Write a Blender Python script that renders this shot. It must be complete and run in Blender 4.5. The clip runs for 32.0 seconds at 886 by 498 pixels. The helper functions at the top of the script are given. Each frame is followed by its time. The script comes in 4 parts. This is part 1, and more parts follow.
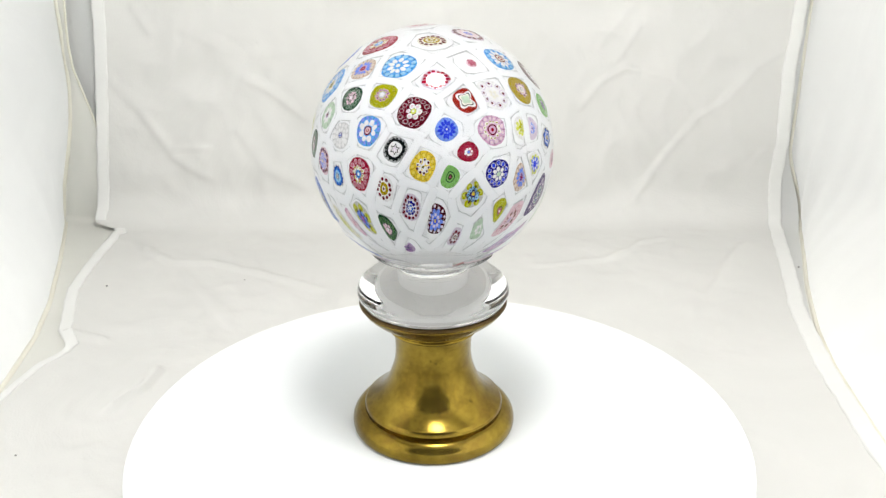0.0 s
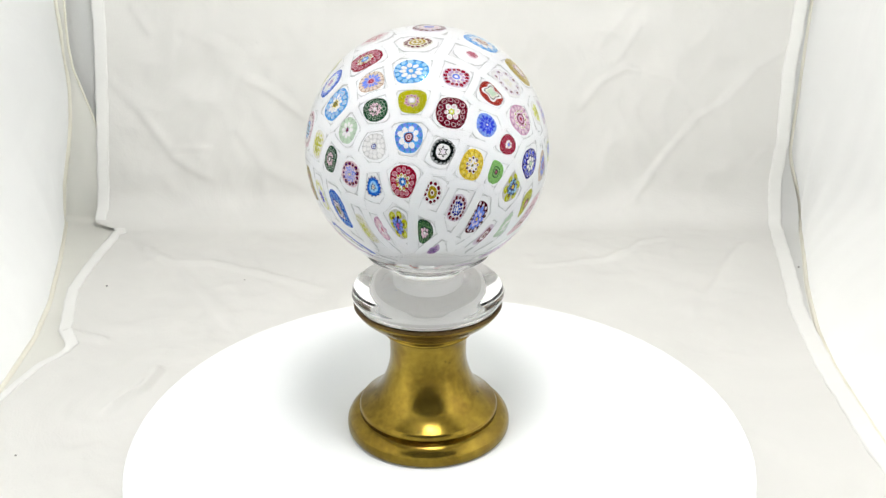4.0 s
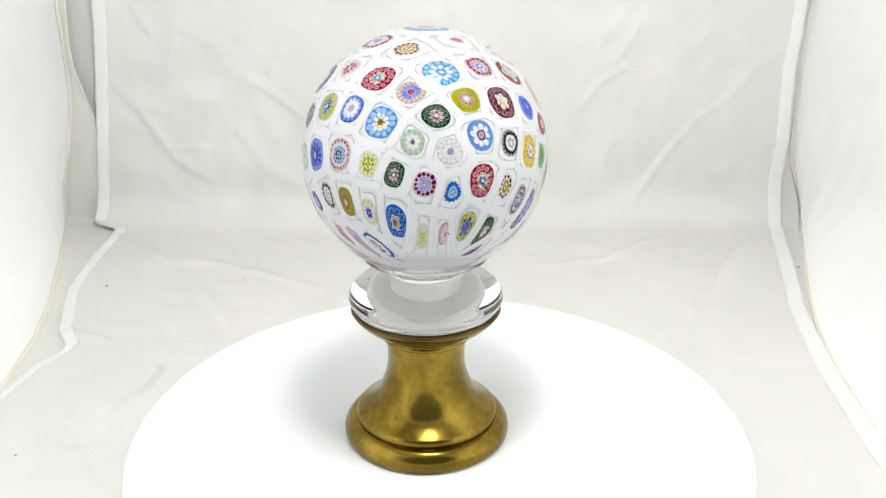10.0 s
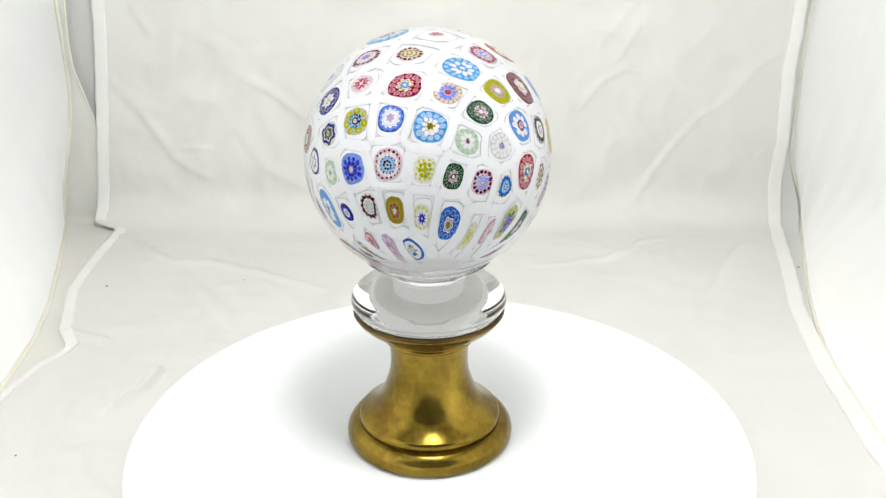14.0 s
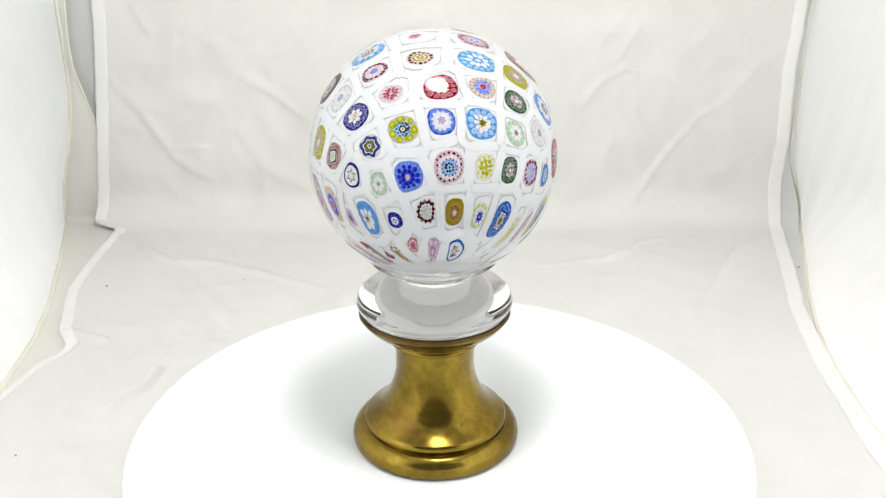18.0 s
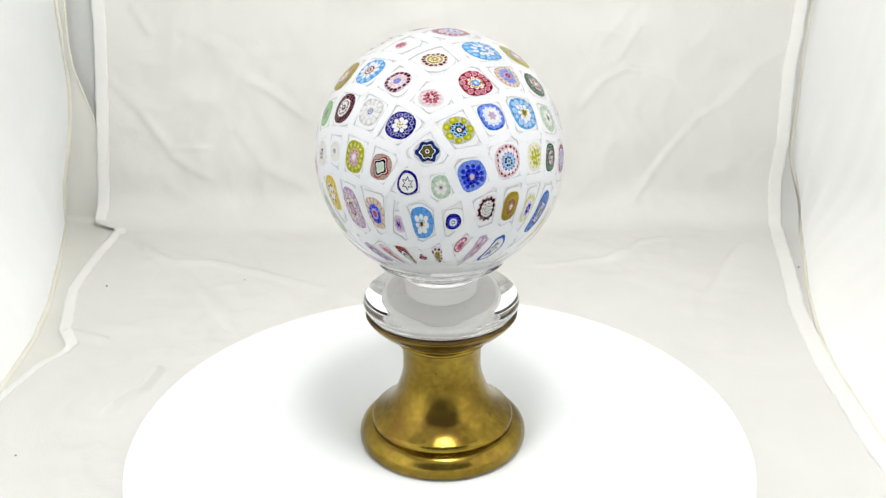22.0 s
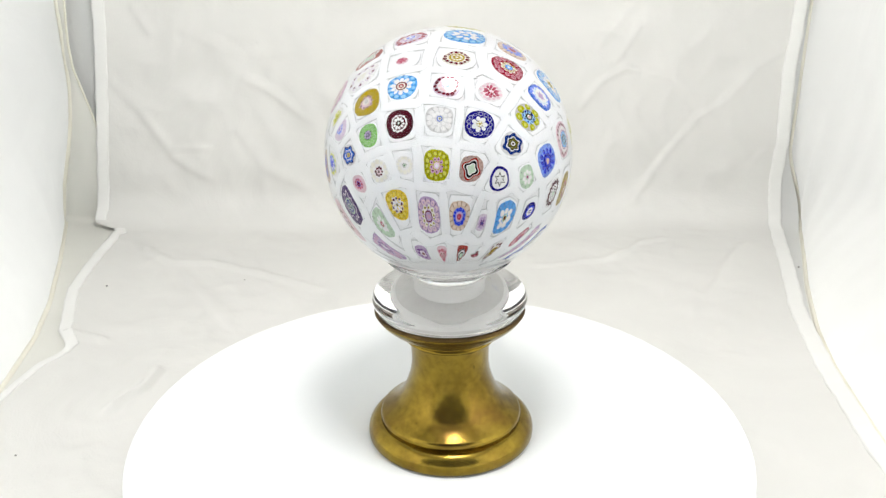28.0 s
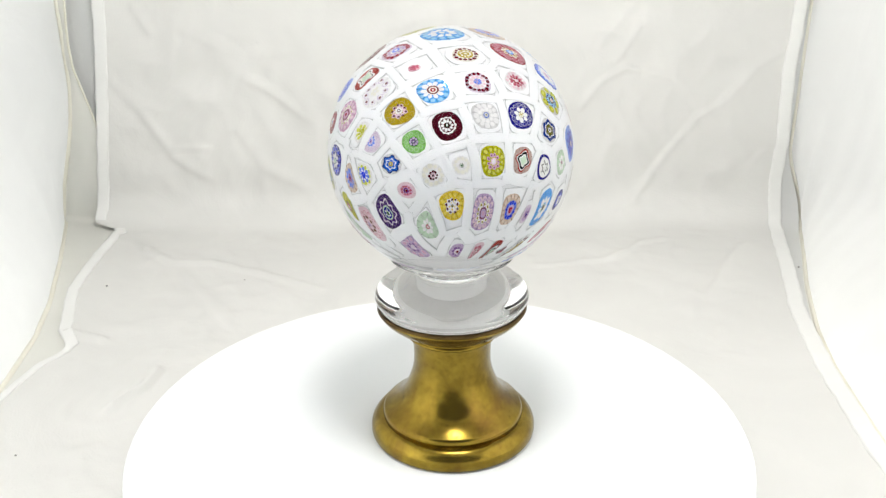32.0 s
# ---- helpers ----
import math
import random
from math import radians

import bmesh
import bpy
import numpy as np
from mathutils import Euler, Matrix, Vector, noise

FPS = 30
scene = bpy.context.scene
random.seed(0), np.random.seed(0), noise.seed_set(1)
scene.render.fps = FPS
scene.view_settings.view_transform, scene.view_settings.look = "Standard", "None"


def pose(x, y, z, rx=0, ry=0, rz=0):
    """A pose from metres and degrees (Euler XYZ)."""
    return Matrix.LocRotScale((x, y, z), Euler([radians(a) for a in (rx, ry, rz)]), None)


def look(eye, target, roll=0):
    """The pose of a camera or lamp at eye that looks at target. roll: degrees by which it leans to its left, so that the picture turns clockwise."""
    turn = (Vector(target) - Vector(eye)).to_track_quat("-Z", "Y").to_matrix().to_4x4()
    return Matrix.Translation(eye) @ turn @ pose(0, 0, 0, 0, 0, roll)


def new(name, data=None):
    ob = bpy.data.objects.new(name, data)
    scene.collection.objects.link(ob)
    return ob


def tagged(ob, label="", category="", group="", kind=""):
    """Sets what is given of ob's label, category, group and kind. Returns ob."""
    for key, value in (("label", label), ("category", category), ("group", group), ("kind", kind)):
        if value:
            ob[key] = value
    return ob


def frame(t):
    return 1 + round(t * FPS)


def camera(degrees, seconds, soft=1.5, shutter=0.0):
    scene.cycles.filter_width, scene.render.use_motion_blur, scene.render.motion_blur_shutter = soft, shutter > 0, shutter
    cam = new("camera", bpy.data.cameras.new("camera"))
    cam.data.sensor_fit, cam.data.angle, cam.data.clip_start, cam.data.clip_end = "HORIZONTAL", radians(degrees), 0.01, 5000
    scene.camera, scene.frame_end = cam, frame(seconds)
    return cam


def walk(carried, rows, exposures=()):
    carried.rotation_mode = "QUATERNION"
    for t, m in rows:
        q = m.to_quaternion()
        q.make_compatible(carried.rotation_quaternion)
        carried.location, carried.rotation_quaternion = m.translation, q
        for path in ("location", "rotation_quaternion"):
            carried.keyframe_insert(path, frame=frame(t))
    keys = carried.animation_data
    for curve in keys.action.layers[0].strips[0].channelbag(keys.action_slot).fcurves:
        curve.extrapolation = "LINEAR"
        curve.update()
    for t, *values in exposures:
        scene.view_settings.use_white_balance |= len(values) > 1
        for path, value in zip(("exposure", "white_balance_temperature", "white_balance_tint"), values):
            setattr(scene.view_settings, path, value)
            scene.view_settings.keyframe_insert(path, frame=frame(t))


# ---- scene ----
# The camera stands still before the opening of a small photo tent.
cam = camera(53.86, 32.0, 1.38)
EYE = Vector((0.0, -0.3638, 0.2346))
AHEAD = Vector((0.00523, 0.93039, -0.36654))
STAND = look(EYE, EYE + AHEAD, -0.28)
walk(cam, [(0.0, STAND), (32.0, STAND)])

# ---- world, lamps and exposure ----
world = bpy.data.worlds.new("room")
scene.world = world
world.use_nodes = True
world.node_tree.nodes["Background"].inputs[0].default_value = (0.9, 0.95, 1.0, 1)
world.node_tree.nodes["Background"].inputs[1].default_value = 0.27
scene.view_settings.exposure = 0.44


def area_lamp(name, eye, target, size, watts, colour, spread=180, shape="RECTANGLE"):
    lamp = bpy.data.lights.new(name, "AREA")
    lamp.shape, lamp.size, lamp.size_y = shape, size[0], size[1]
    lamp.energy, lamp.color, lamp.spread = watts, colour, radians(spread)
    ob = new(name, lamp)
    ob.matrix_world = look(eye, target)
    return ob


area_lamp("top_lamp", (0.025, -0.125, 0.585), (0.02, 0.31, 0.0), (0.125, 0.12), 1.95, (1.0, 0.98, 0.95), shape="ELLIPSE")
# two fill lamps assumed outside the tent, out of view
area_lamp("left_fill_lamp", (-0.98, -0.58, 0.24), (-0.1, -0.05, 0.14), (0.6, 0.6), 14.7, (0.97, 0.99, 1.0), 125)
area_lamp("right_fill_lamp", (0.98, -0.58, 0.24), (0.1, -0.05, 0.14), (0.6, 0.6), 16.8, (1.0, 0.99, 0.97), 125)


# ---- materials ----
def material(name, colour, rough=0.5, metal=0.0, **extra):
    m = bpy.data.materials.new(name)
    m.use_nodes = True
    b = m.node_tree.nodes["Principled BSDF"]
    b.inputs["Base Color"].default_value = (*colour, 1)
    b.inputs["Roughness"].default_value = rough
    b.inputs["Metallic"].default_value = metal
    for key, value in extra.items():
        b.inputs[key.replace("_", " ")].default_value = value
    return m


def node(m, kind, **settings):
    n = m.node_tree.nodes.new(kind)
    for key, value in settings.items():
        n.inputs[key.replace("_", " ")].default_value = value
    return n


def link(m, a, b):
    m.node_tree.links.new(a, b)


def mottled(name, low, high, scale, rough=(0.4, 0.6), bump=0.0, metal=0.0, fine=8.0):
    """A surface whose colour and gloss vary at two scales."""
    m = material(name, low, rough[0], metal)
    b = m.node_tree.nodes["Principled BSDF"]
    where = node(m, "ShaderNodeTexCoord")
    big = node(m, "ShaderNodeTexNoise", Scale=scale, Detail=6.0, Roughness=0.6)
    small = node(m, "ShaderNodeTexNoise", Scale=scale * fine, Detail=4.0)
    link(m, where.outputs["Object"], big.inputs["Vector"])
    link(m, where.outputs["Object"], small.inputs["Vector"])
    both = m.node_tree.nodes.new("ShaderNodeMath")
    both.operation = "MULTIPLY_ADD"
    both.inputs[1].default_value = 0.18
    link(m, small.outputs["Fac"], both.inputs[0])
    link(m, big.outputs["Fac"], both.inputs[2])
    ramp = m.node_tree.nodes.new("ShaderNodeValToRGB")
    ramp.color_ramp.elements[0].position, ramp.color_ramp.elements[1].position = 0.45, 0.9
    ramp.color_ramp.elements[0].color, ramp.color_ramp.elements[1].color = (*low, 1), (*high, 1)
    link(m, both.outputs[0], ramp.inputs[0])
    link(m, ramp.outputs[0], b.inputs["Base Color"])
    span = m.node_tree.nodes.new("ShaderNodeMapRange")
    span.inputs[3].default_value, span.inputs[4].default_value = rough
    link(m, big.outputs["Fac"], span.inputs[0])
    link(m, span.outputs[0], b.inputs["Roughness"])
    if bump:
        relief = node(m, "ShaderNodeBump", Strength=bump, Distance=0.0005)
        link(m, small.outputs["Fac"], relief.inputs["Height"])
        link(m, relief.outputs[0], b.inputs["Normal"])
    return m


def cloth(name, colour, through_share, bump=0.25):
    """Thin white cloth: part of the light passes through it; a fine weave and soft creases."""
    m = material(name, colour, 0.9)
    b = m.node_tree.nodes["Principled BSDF"]
    b.inputs["Specular IOR Level"].default_value = 0.1
    where = node(m, "ShaderNodeTexCoord")
    weave = node(m, "ShaderNodeTexNoise", Scale=900.0, Detail=2.0)
    crease = node(m, "ShaderNodeTexNoise", Scale=9.0, Detail=7.0, Roughness=0.55, Distortion=0.7)
    for n in (weave, crease):
        link(m, where.outputs["Object"], n.inputs["Vector"])
    ramp = m.node_tree.nodes.new("ShaderNodeValToRGB")
    ramp.color_ramp.elements[0].position, ramp.color_ramp.elements[1].position = 0.3, 0.7
    ramp.color_ramp.elements[0].color = (*[c * 0.93 for c in colour], 1)
    ramp.color_ramp.elements[1].color = (*colour, 1)
    link(m, crease.outputs["Fac"], ramp.inputs[0])
    link(m, ramp.outputs[0], b.inputs["Base Color"])
    mixed = m.node_tree.nodes.new("ShaderNodeMath")
    mixed.operation = "MULTIPLY_ADD"
    mixed.inputs[1].default_value = 0.04
    link(m, weave.outputs["Fac"], mixed.inputs[0])
    link(m, crease.outputs["Fac"], mixed.inputs[2])
    relief = node(m, "ShaderNodeBump", Strength=bump, Distance=0.01)
    link(m, mixed.outputs[0], relief.inputs["Height"])
    link(m, relief.outputs[0], b.inputs["Normal"])
    lets = m.node_tree.nodes.new("ShaderNodeBsdfTranslucent")
    lets.inputs[0].default_value = (*colour, 1)
    both = m.node_tree.nodes.new("ShaderNodeMixShader")
    both.inputs[0].default_value = through_share
    link(m, b.outputs[0], both.inputs[1])
    link(m, lets.outputs[0], both.inputs[2])
    link(m, both.outputs[0], m.node_tree.nodes["Material Output"].inputs[0])
    return m


TENT = cloth("tent_cloth", (0.735, 0.739, 0.725), 0.18)
# front_cloth and top_cloth, out of view, are paler to throw more light inside
FRONT_CLOTH = cloth("front_cloth", (0.84, 0.85, 0.85), 0.3)
SHEET = cloth("sheet_cloth", (0.77, 0.762, 0.735), 0.15, 0.35)
CEILING = cloth("top_cloth", (0.86, 0.86, 0.86), 0.25)
HEM = cloth("hem_cloth", (0.85, 0.848, 0.825), 0.1, 0.2)
FLAP = cloth("flap_cloth", (0.79, 0.785, 0.735), 0.2, 0.2)
PIPING = cloth("piping_cloth", (0.82, 0.80, 0.70), 0.1, 0.2)
PLASTIC = mottled("white_plastic", (0.762, 0.785, 0.793), (0.782, 0.805, 0.813), 6.0, (0.25, 0.32))
BRASS = mottled("aged_brass", (0.14, 0.09, 0.014), (0.375, 0.262, 0.04), 40.0, (0.16, 0.25), 0.1, 1.0)
DARK_BRASS = mottled("dark_brass", (0.08, 0.05, 0.02), (0.16, 0.1, 0.04), 90.0, (0.4, 0.6), 0.2, 1.0)
PLASTER = mottled("pale_plaster", (0.93, 0.925, 0.905), (0.965, 0.96, 0.94), 60.0, (0.6, 0.8), 0.2)
DULL_GREY = mottled("dull_grey", (0.77, 0.76, 0.735), (0.83, 0.82, 0.795), 90.0, (0.8, 0.9), 0.2)
TABLE = mottled("grey_table", (0.2, 0.2, 0.2), (0.26, 0.26, 0.25), 20.0)
LINT = mottled("grey_lint", (0.3, 0.29, 0.27), (0.4, 0.39, 0.37), 60.0)


def worn(m):
    """Adds small dark pits, reddish patches and fine scratches to a metal."""
    tree, b = m.node_tree, m.node_tree.nodes["Principled BSDF"]
    where = node(m, "ShaderNodeTexCoord")
    base = b.inputs["Base Color"].links[0].from_socket
    for kind, scale, low, high, colour, share in (("ShaderNodeTexNoise", 34.0, 0.52, 0.7, (0.12, 0.055, 0.018), 0.7), ("ShaderNodeTexNoise", 210.0, 0.66, 0.74, (0.03, 0.018, 0.006), 0.8), ("ShaderNodeTexNoise", 16.0, 0.5, 0.75, (0.34, 0.24, 0.055), 0.35)):
        n = node(m, kind, Scale=scale, Detail=5.0, Roughness=0.62, Distortion=0.4)
        link(m, where.outputs["Object"], n.inputs["Vector"])
        ramp = tree.nodes.new("ShaderNodeMapRange")
        for k, v in enumerate((low, high, 0.0, share), 1):
            ramp.inputs[k].default_value = v
        link(m, n.outputs["Fac"], ramp.inputs[0])
        mix = tree.nodes.new("ShaderNodeMix")
        mix.data_type = "RGBA"
        mix.inputs[7].default_value = (*colour, 1)
        link(m, ramp.outputs[0], mix.inputs[0])
        link(m, base, mix.inputs[6])
        base = mix.outputs[2]
    link(m, base, b.inputs["Base Color"])
    return m


worn(BRASS)
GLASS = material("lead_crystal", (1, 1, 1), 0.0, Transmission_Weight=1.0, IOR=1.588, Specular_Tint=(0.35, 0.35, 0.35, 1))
LATTICE = mottled("white_lace_glass", (0.885, 0.9, 0.93), (0.92, 0.93, 0.95), 260.0, (0.3, 0.5), 0.3, 0.0, 6.0)
CASING = mottled("casing_glass", (0.885, 0.9, 0.93), (0.915, 0.925, 0.945), 220.0, (0.3, 0.5), 0.3, 0.0, 5.0)
CORE = mottled("milk_glass", (0.85, 0.86, 0.885), (0.89, 0.9, 0.92), 180.0, (0.4, 0.6), 0.3)
# grey of the seams: clear glass joint and crevice shade in one colour
GROOVE = mottled("seam_and_shade_glass", (0.56, 0.57, 0.59), (0.7, 0.71, 0.73), 300.0)

PALETTE = dict(
    white=(0.88, 0.88, 0.9), cream=(0.86, 0.84, 0.76), greypale=(0.7, 0.7, 0.72), greylt=(0.6, 0.61, 0.64),
    black=(0.008, 0.01, 0.01), crimson=(0.34, 0.005, 0.03), maroon=(0.14, 0.003, 0.014), maroondk=(0.09, 0.004, 0.014), ash=(0.6, 0.6, 0.56),
    brick=(0.36, 0.02, 0.012), brown=(0.13, 0.035, 0.012), pink=(0.52, 0.12, 0.19), pinkpale=(0.8, 0.6, 0.68),
    pinklilac=(0.66, 0.38, 0.56), lilac=(0.52, 0.38, 0.62), lilacpale=(0.74, 0.65, 0.77), purple=(0.18, 0.06, 0.28), purpledk=(0.07, 0.03, 0.16),
    peach=(0.66, 0.5, 0.4), peachlt=(0.76, 0.64, 0.56), gold=(0.45, 0.33, 0.008), golddk=(0.31, 0.215, 0.004), yellow=(0.84, 0.6, 0.045),
    yellowlt=(0.86, 0.68, 0.1), olive=(0.17, 0.15, 0.02), olivedk=(0.05, 0.05, 0.02), lime=(0.46, 0.47, 0.006), limelt=(0.66, 0.68, 0.1),
    green=(0.012, 0.075, 0.028), greendk=(0.004, 0.03, 0.012), greenlt=(0.22, 0.52, 0.13), greenpale=(0.46, 0.64, 0.44), mint=(0.55, 0.7, 0.56),
    sky=(0.09, 0.39, 0.88), skylt=(0.32, 0.62, 0.92), bluelt=(0.16, 0.26, 0.84), blue=(0.008, 0.11, 0.6), royal=(0.03, 0.06, 0.74),
    bluedk=(0.008, 0.03, 0.2), navy=(0.01, 0.008, 0.25),
    stone=(0.4, 0.41, 0.42), rosegrey=(0.5, 0.36, 0.33), azure=(0.2, 0.36, 0.88))
COLOURS = {}
TONES = dict(
    white="white", cream="cream", greypale="pale grey", crimson="crimson", maroon="dark red", maroondk="dark maroon", brick="brick red",
    pink="rose pink", pinkpale="pale pink", pinklilac="pink", lilac="mauve", lilacpale="pale lilac", purpledk="dark purple", peach="peach and blue", gold="mustard gold",
    yellow="yellow", ash="yellow-lobed pale grey", lime="lime yellow", green="dark green", greenlt="light green", mint="pale green", sky="sky blue", blue="blue",
    royal="royal blue", bluedk="dark blue", navy="navy blue",
    stone="black star on grey", rosegrey="brick red and rose grey", azure="striped light blue")


for m in (LATTICE, CASING, CORE, GROOVE):
    m.node_tree.nodes["Principled BSDF"].inputs["Specular IOR Level"].default_value = 0.0


def glass_colour(name):
    """Opaque coloured glass, a shade streaky."""
    if name not in COLOURS:
        deep = name.endswith("_deep")
        c = [v * (0.8 if min(PALETTE[name[:-5]]) > 0.55 else 0.5) for v in PALETTE[name[:-5]]] if deep else PALETTE[name]
        if max(c) < 0.12:
            c = [v * 0.8 for v in c]
        COLOURS[name] = mottled(name + "_glass", [v * 0.86 for v in c], [min(0.92, v * 1.12) for v in c], 420.0, (0.25, 0.4), 0.15)
        COLOURS[name].node_tree.nodes["Principled BSDF"].inputs["Specular IOR Level"].default_value = 0.0
    return COLOURS[name]


# ---- mesh helpers ----
def part(name, bm, mats, parent=None, label="", smooth=True):
    data = bpy.data.meshes.new(name)
    bm.to_mesh(data)
    bm.free()
    for m in mats if isinstance(mats, (list, tuple)) else [mats]:
        data.materials.append(m)
    if smooth:
        data.polygons.foreach_set("use_smooth", [True] * len(data.polygons))
    ob = new(name, data)
    ob.parent = parent
    return tagged(ob, label)


def slim(profile, k=0.988):
    return [(r * k, z) for r, z in profile]


def lathe(profile, steps=96, closed=True):
    """A turned body from (radius, height) pairs, bottom to top."""
    bm = bmesh.new()
    rings = []
    for r, z in profile:
        if r < 1e-6:
            rings.append([bm.verts.new((0, 0, z))])
        else:
            rings.append([bm.verts.new((r * math.cos(k * math.tau / steps), r * math.sin(k * math.tau / steps), z)) for k in range(steps)])
    for a, b in zip(rings, rings[1:]):
        for k in range(steps):
            j = (k + 1) % steps
            if len(a) == 1:
                bm.faces.new((a[0], b[j], b[k]))
            elif len(b) == 1:
                bm.faces.new((a[k], a[j], b[0]))
            else:
                bm.faces.new((a[k], a[j], b[j], b[k]))
    if closed:
        for ring, flip in ((rings[0], True), (rings[-1], False)):
            if len(ring) > 1:
                bm.faces.new(ring[::-1] if flip else ring)
    bmesh.ops.recalc_face_normals(bm, faces=bm.faces)
    return bm


def arc(cr, cz, r, a0, a1, n=10, squash=1.0):
    """Points of an arc about (cr, cz), by degrees from outward (0) to up (90)."""
    return [(max(0.0, cr + r * math.cos(radians(a0 + (a1 - a0) * k / n))), cz + squash * r * math.sin(radians(a0 + (a1 - a0) * k / n))) for k in range(n + 1)]


def spline(points, n=6):
    """A smooth line through a few points."""
    out = []
    pts = [points[0], *points, points[-1]]
    for i in range(1, len(pts) - 2):
        p0, p1, p2, p3 = (Vector(pts[j]) for j in (i - 1, i, i + 1, i + 2))
        for k in range(n):
            s = k / n
            out.append(tuple(0.5 * ((2 * p1) + (p2 - p0) * s + (2 * p0 - 5 * p1 + 4 * p2 - p3) * s * s + (3 * p1 - p0 - 3 * p2 + p3) * s ** 3)))
    out.append(tuple(points[-1]))
    return out


# ---- the photo tent ----
FLOOR = -0.05


def grid_sheet(place, nu, nv):
    bm = bmesh.new()
    rows = [[bm.verts.new(place(i / nu, j / nv)) for j in range(nv + 1)] for i in range(nu + 1)]
    for i in range(nu):
        for j in range(nv):
            bm.faces.new((rows[i][j], rows[i + 1][j], rows[i + 1][j + 1], rows[i][j + 1]))
    return bm


def along(points, v):
    """The value at v on a broken line of (v, value) pairs."""
    for (a, x), (b, y) in zip(points, points[1:]):
        if v <= b:
            return x + (y - x) * max(0.0, (v - a) / (b - a))
    return points[-1][1]


BACK, FRONT, TOP = 0.436, -0.345, 0.62
# where the two side walls stand on the floor (by y), and how they belly out above it
WEST_FOOT = ((FRONT, 0.272), (0.117, 0.2768), (0.138, 0.2794), (0.186, 0.2853), (0.243, 0.2986), (0.334, 0.3268), (0.42, 0.3559), (BACK, 0.362))
EAST_FOOT = ((FRONT, 0.249), (0.05, 0.2505), (0.1, 0.2556), (0.138, 0.26), (0.184, 0.269), (0.223, 0.28), (0.275, 0.296), (0.336, 0.318), (0.4, 0.34), (BACK, 0.353))


def side_x(foot, y, z):
    k = min(1.0, max(0.0, (z - FLOOR) / (0.14 if foot is WEST_FOOT else 0.075)))
    k = k * k * (3 - 2 * k)
    return along(foot, y) * (1 - k) + (0.3362 if foot is WEST_FOOT else 0.3335) * k


def wall_side(name, sign, foot):
    def place(u, v):
        y, z = FRONT + (BACK + 0.014 - FRONT) * u, FLOOR + (TOP - FLOOR) * v
        soft = 0.008 * noise.noise(Vector((y * 6, z * 5, sign * 4.0))) * min(1, 7 * v, 9 - 9 * u)
        soft += (0.003 if sign < 0 else 0.0075) * noise.noise(Vector((y * 46 + z * 12, z * 5, sign * 9.0))) * min(1, 20 * v) * max(0.0, 1 - 3.2 * v)
        return Vector((sign * (side_x(foot, y, z) + soft), y, z))
    return tagged(part(name, grid_sheet(place, 170, 110), TENT), "thin white translucent cloth side of the photo tent", "tent wall", kind="structure")


def flat_cloth(name, x, y, z, label, sag=0.004):
    """A stretched cloth over two ranges; the third coordinate is fixed."""
    def place(u, v):
        if isinstance(z, tuple):
            p = Vector((x[0] + (x[1] - x[0]) * u, y, z[0] + (z[1] - z[0]) * v))
            p.y += sag * noise.noise(p * 8)
        else:
            p = Vector((x[0] + (x[1] - x[0]) * u, y[0] + (y[1] - y[0]) * v, z))
            p.z += sag * noise.noise(p * 8)
        return p
    return tagged(part(name, grid_sheet(place, 50, 50), TENT), label, "tent wall", kind="structure")


wall_side("wall_west", -1, WEST_FOOT)
wall_side("wall_east", 1, EAST_FOOT)
flat_cloth("floor", (-0.37, 0.37), (FRONT, BACK + 0.01), FLOOR - 0.003, "white cloth floor of the photo tent", 0).data.materials[0] = FLAP
flat_cloth("wall_north", (-0.37, 0.37), BACK + 0.003, (FLOOR - 0.003, TOP), "white cloth back of the photo tent")
flat_cloth("ceiling", (-0.345, 0.345), (FRONT, BACK + 0.01), TOP, "white translucent cloth top of the photo tent").data.materials[0] = CEILING


flat_cloth("ground", (-1.2, 1.2), (-1.5, 1.2), FLOOR - 0.012, "plain grey table top under the photo tent", 0).data.materials[0] = TABLE


def front_flap():
    """The front cloth with its wide rounded opening, through which the camera looks in."""
    bm = bmesh.new()
    n, rings = 96, []
    for r in (1.0, 1.15, 1.4, 1.8, 2.6):
        ring = []
        for k in range(n):
            a = k * math.tau / n
            c, q = math.cos(a), math.sin(a)
            f = r / (abs(c) ** 2.2 + abs(q) ** 2.2) ** (1 / 2.2)
            ring.append(bm.verts.new((max(-0.34, min(0.34, 0.265 * f * c)), FRONT, max(FLOOR, min(TOP, 0.265 + 0.215 * f * q)))))
        rings.append(ring)
    for a, b in zip(rings, rings[1:]):
        for k in range(n):
            j = (k + 1) % n
            bm.faces.new((a[k], a[j], b[j], b[k]))
    return tagged(part("wall_south", bm, FRONT_CLOTH), "white cloth front of the photo tent with a wide opening", "tent wall", kind="structure")


front_flap()


def tube(points, radius, sides=8):
    """A round cord along a line."""
    bm = bmesh.new()
    pts = [Vector(p) for p in points]
    rings = []
    for i, p in enumerate(pts):
        d = (pts[min(i + 1, len(pts) - 1)] - pts[max(i - 1, 0)]).normalized()
        a = d.orthogonal().normalized() if i == 0 else (side - d * side.dot(d)).normalized()
        side = a
        b = d.cross(a)
        rings.append([bm.verts.new(p + (a * math.cos(k * math.tau / sides) + b * math.sin(k * math.tau / sides)) * radius) for k in range(sides)])
    for a, b in zip(rings, rings[1:]):
        for k in range(sides):
            bm.faces.new((a[k], a[(k + 1) % sides], b[(k + 1) % sides], b[k]))
    bm.faces.new(rings[0][::-1])
    bm.faces.new(rings[-1])
    return bm


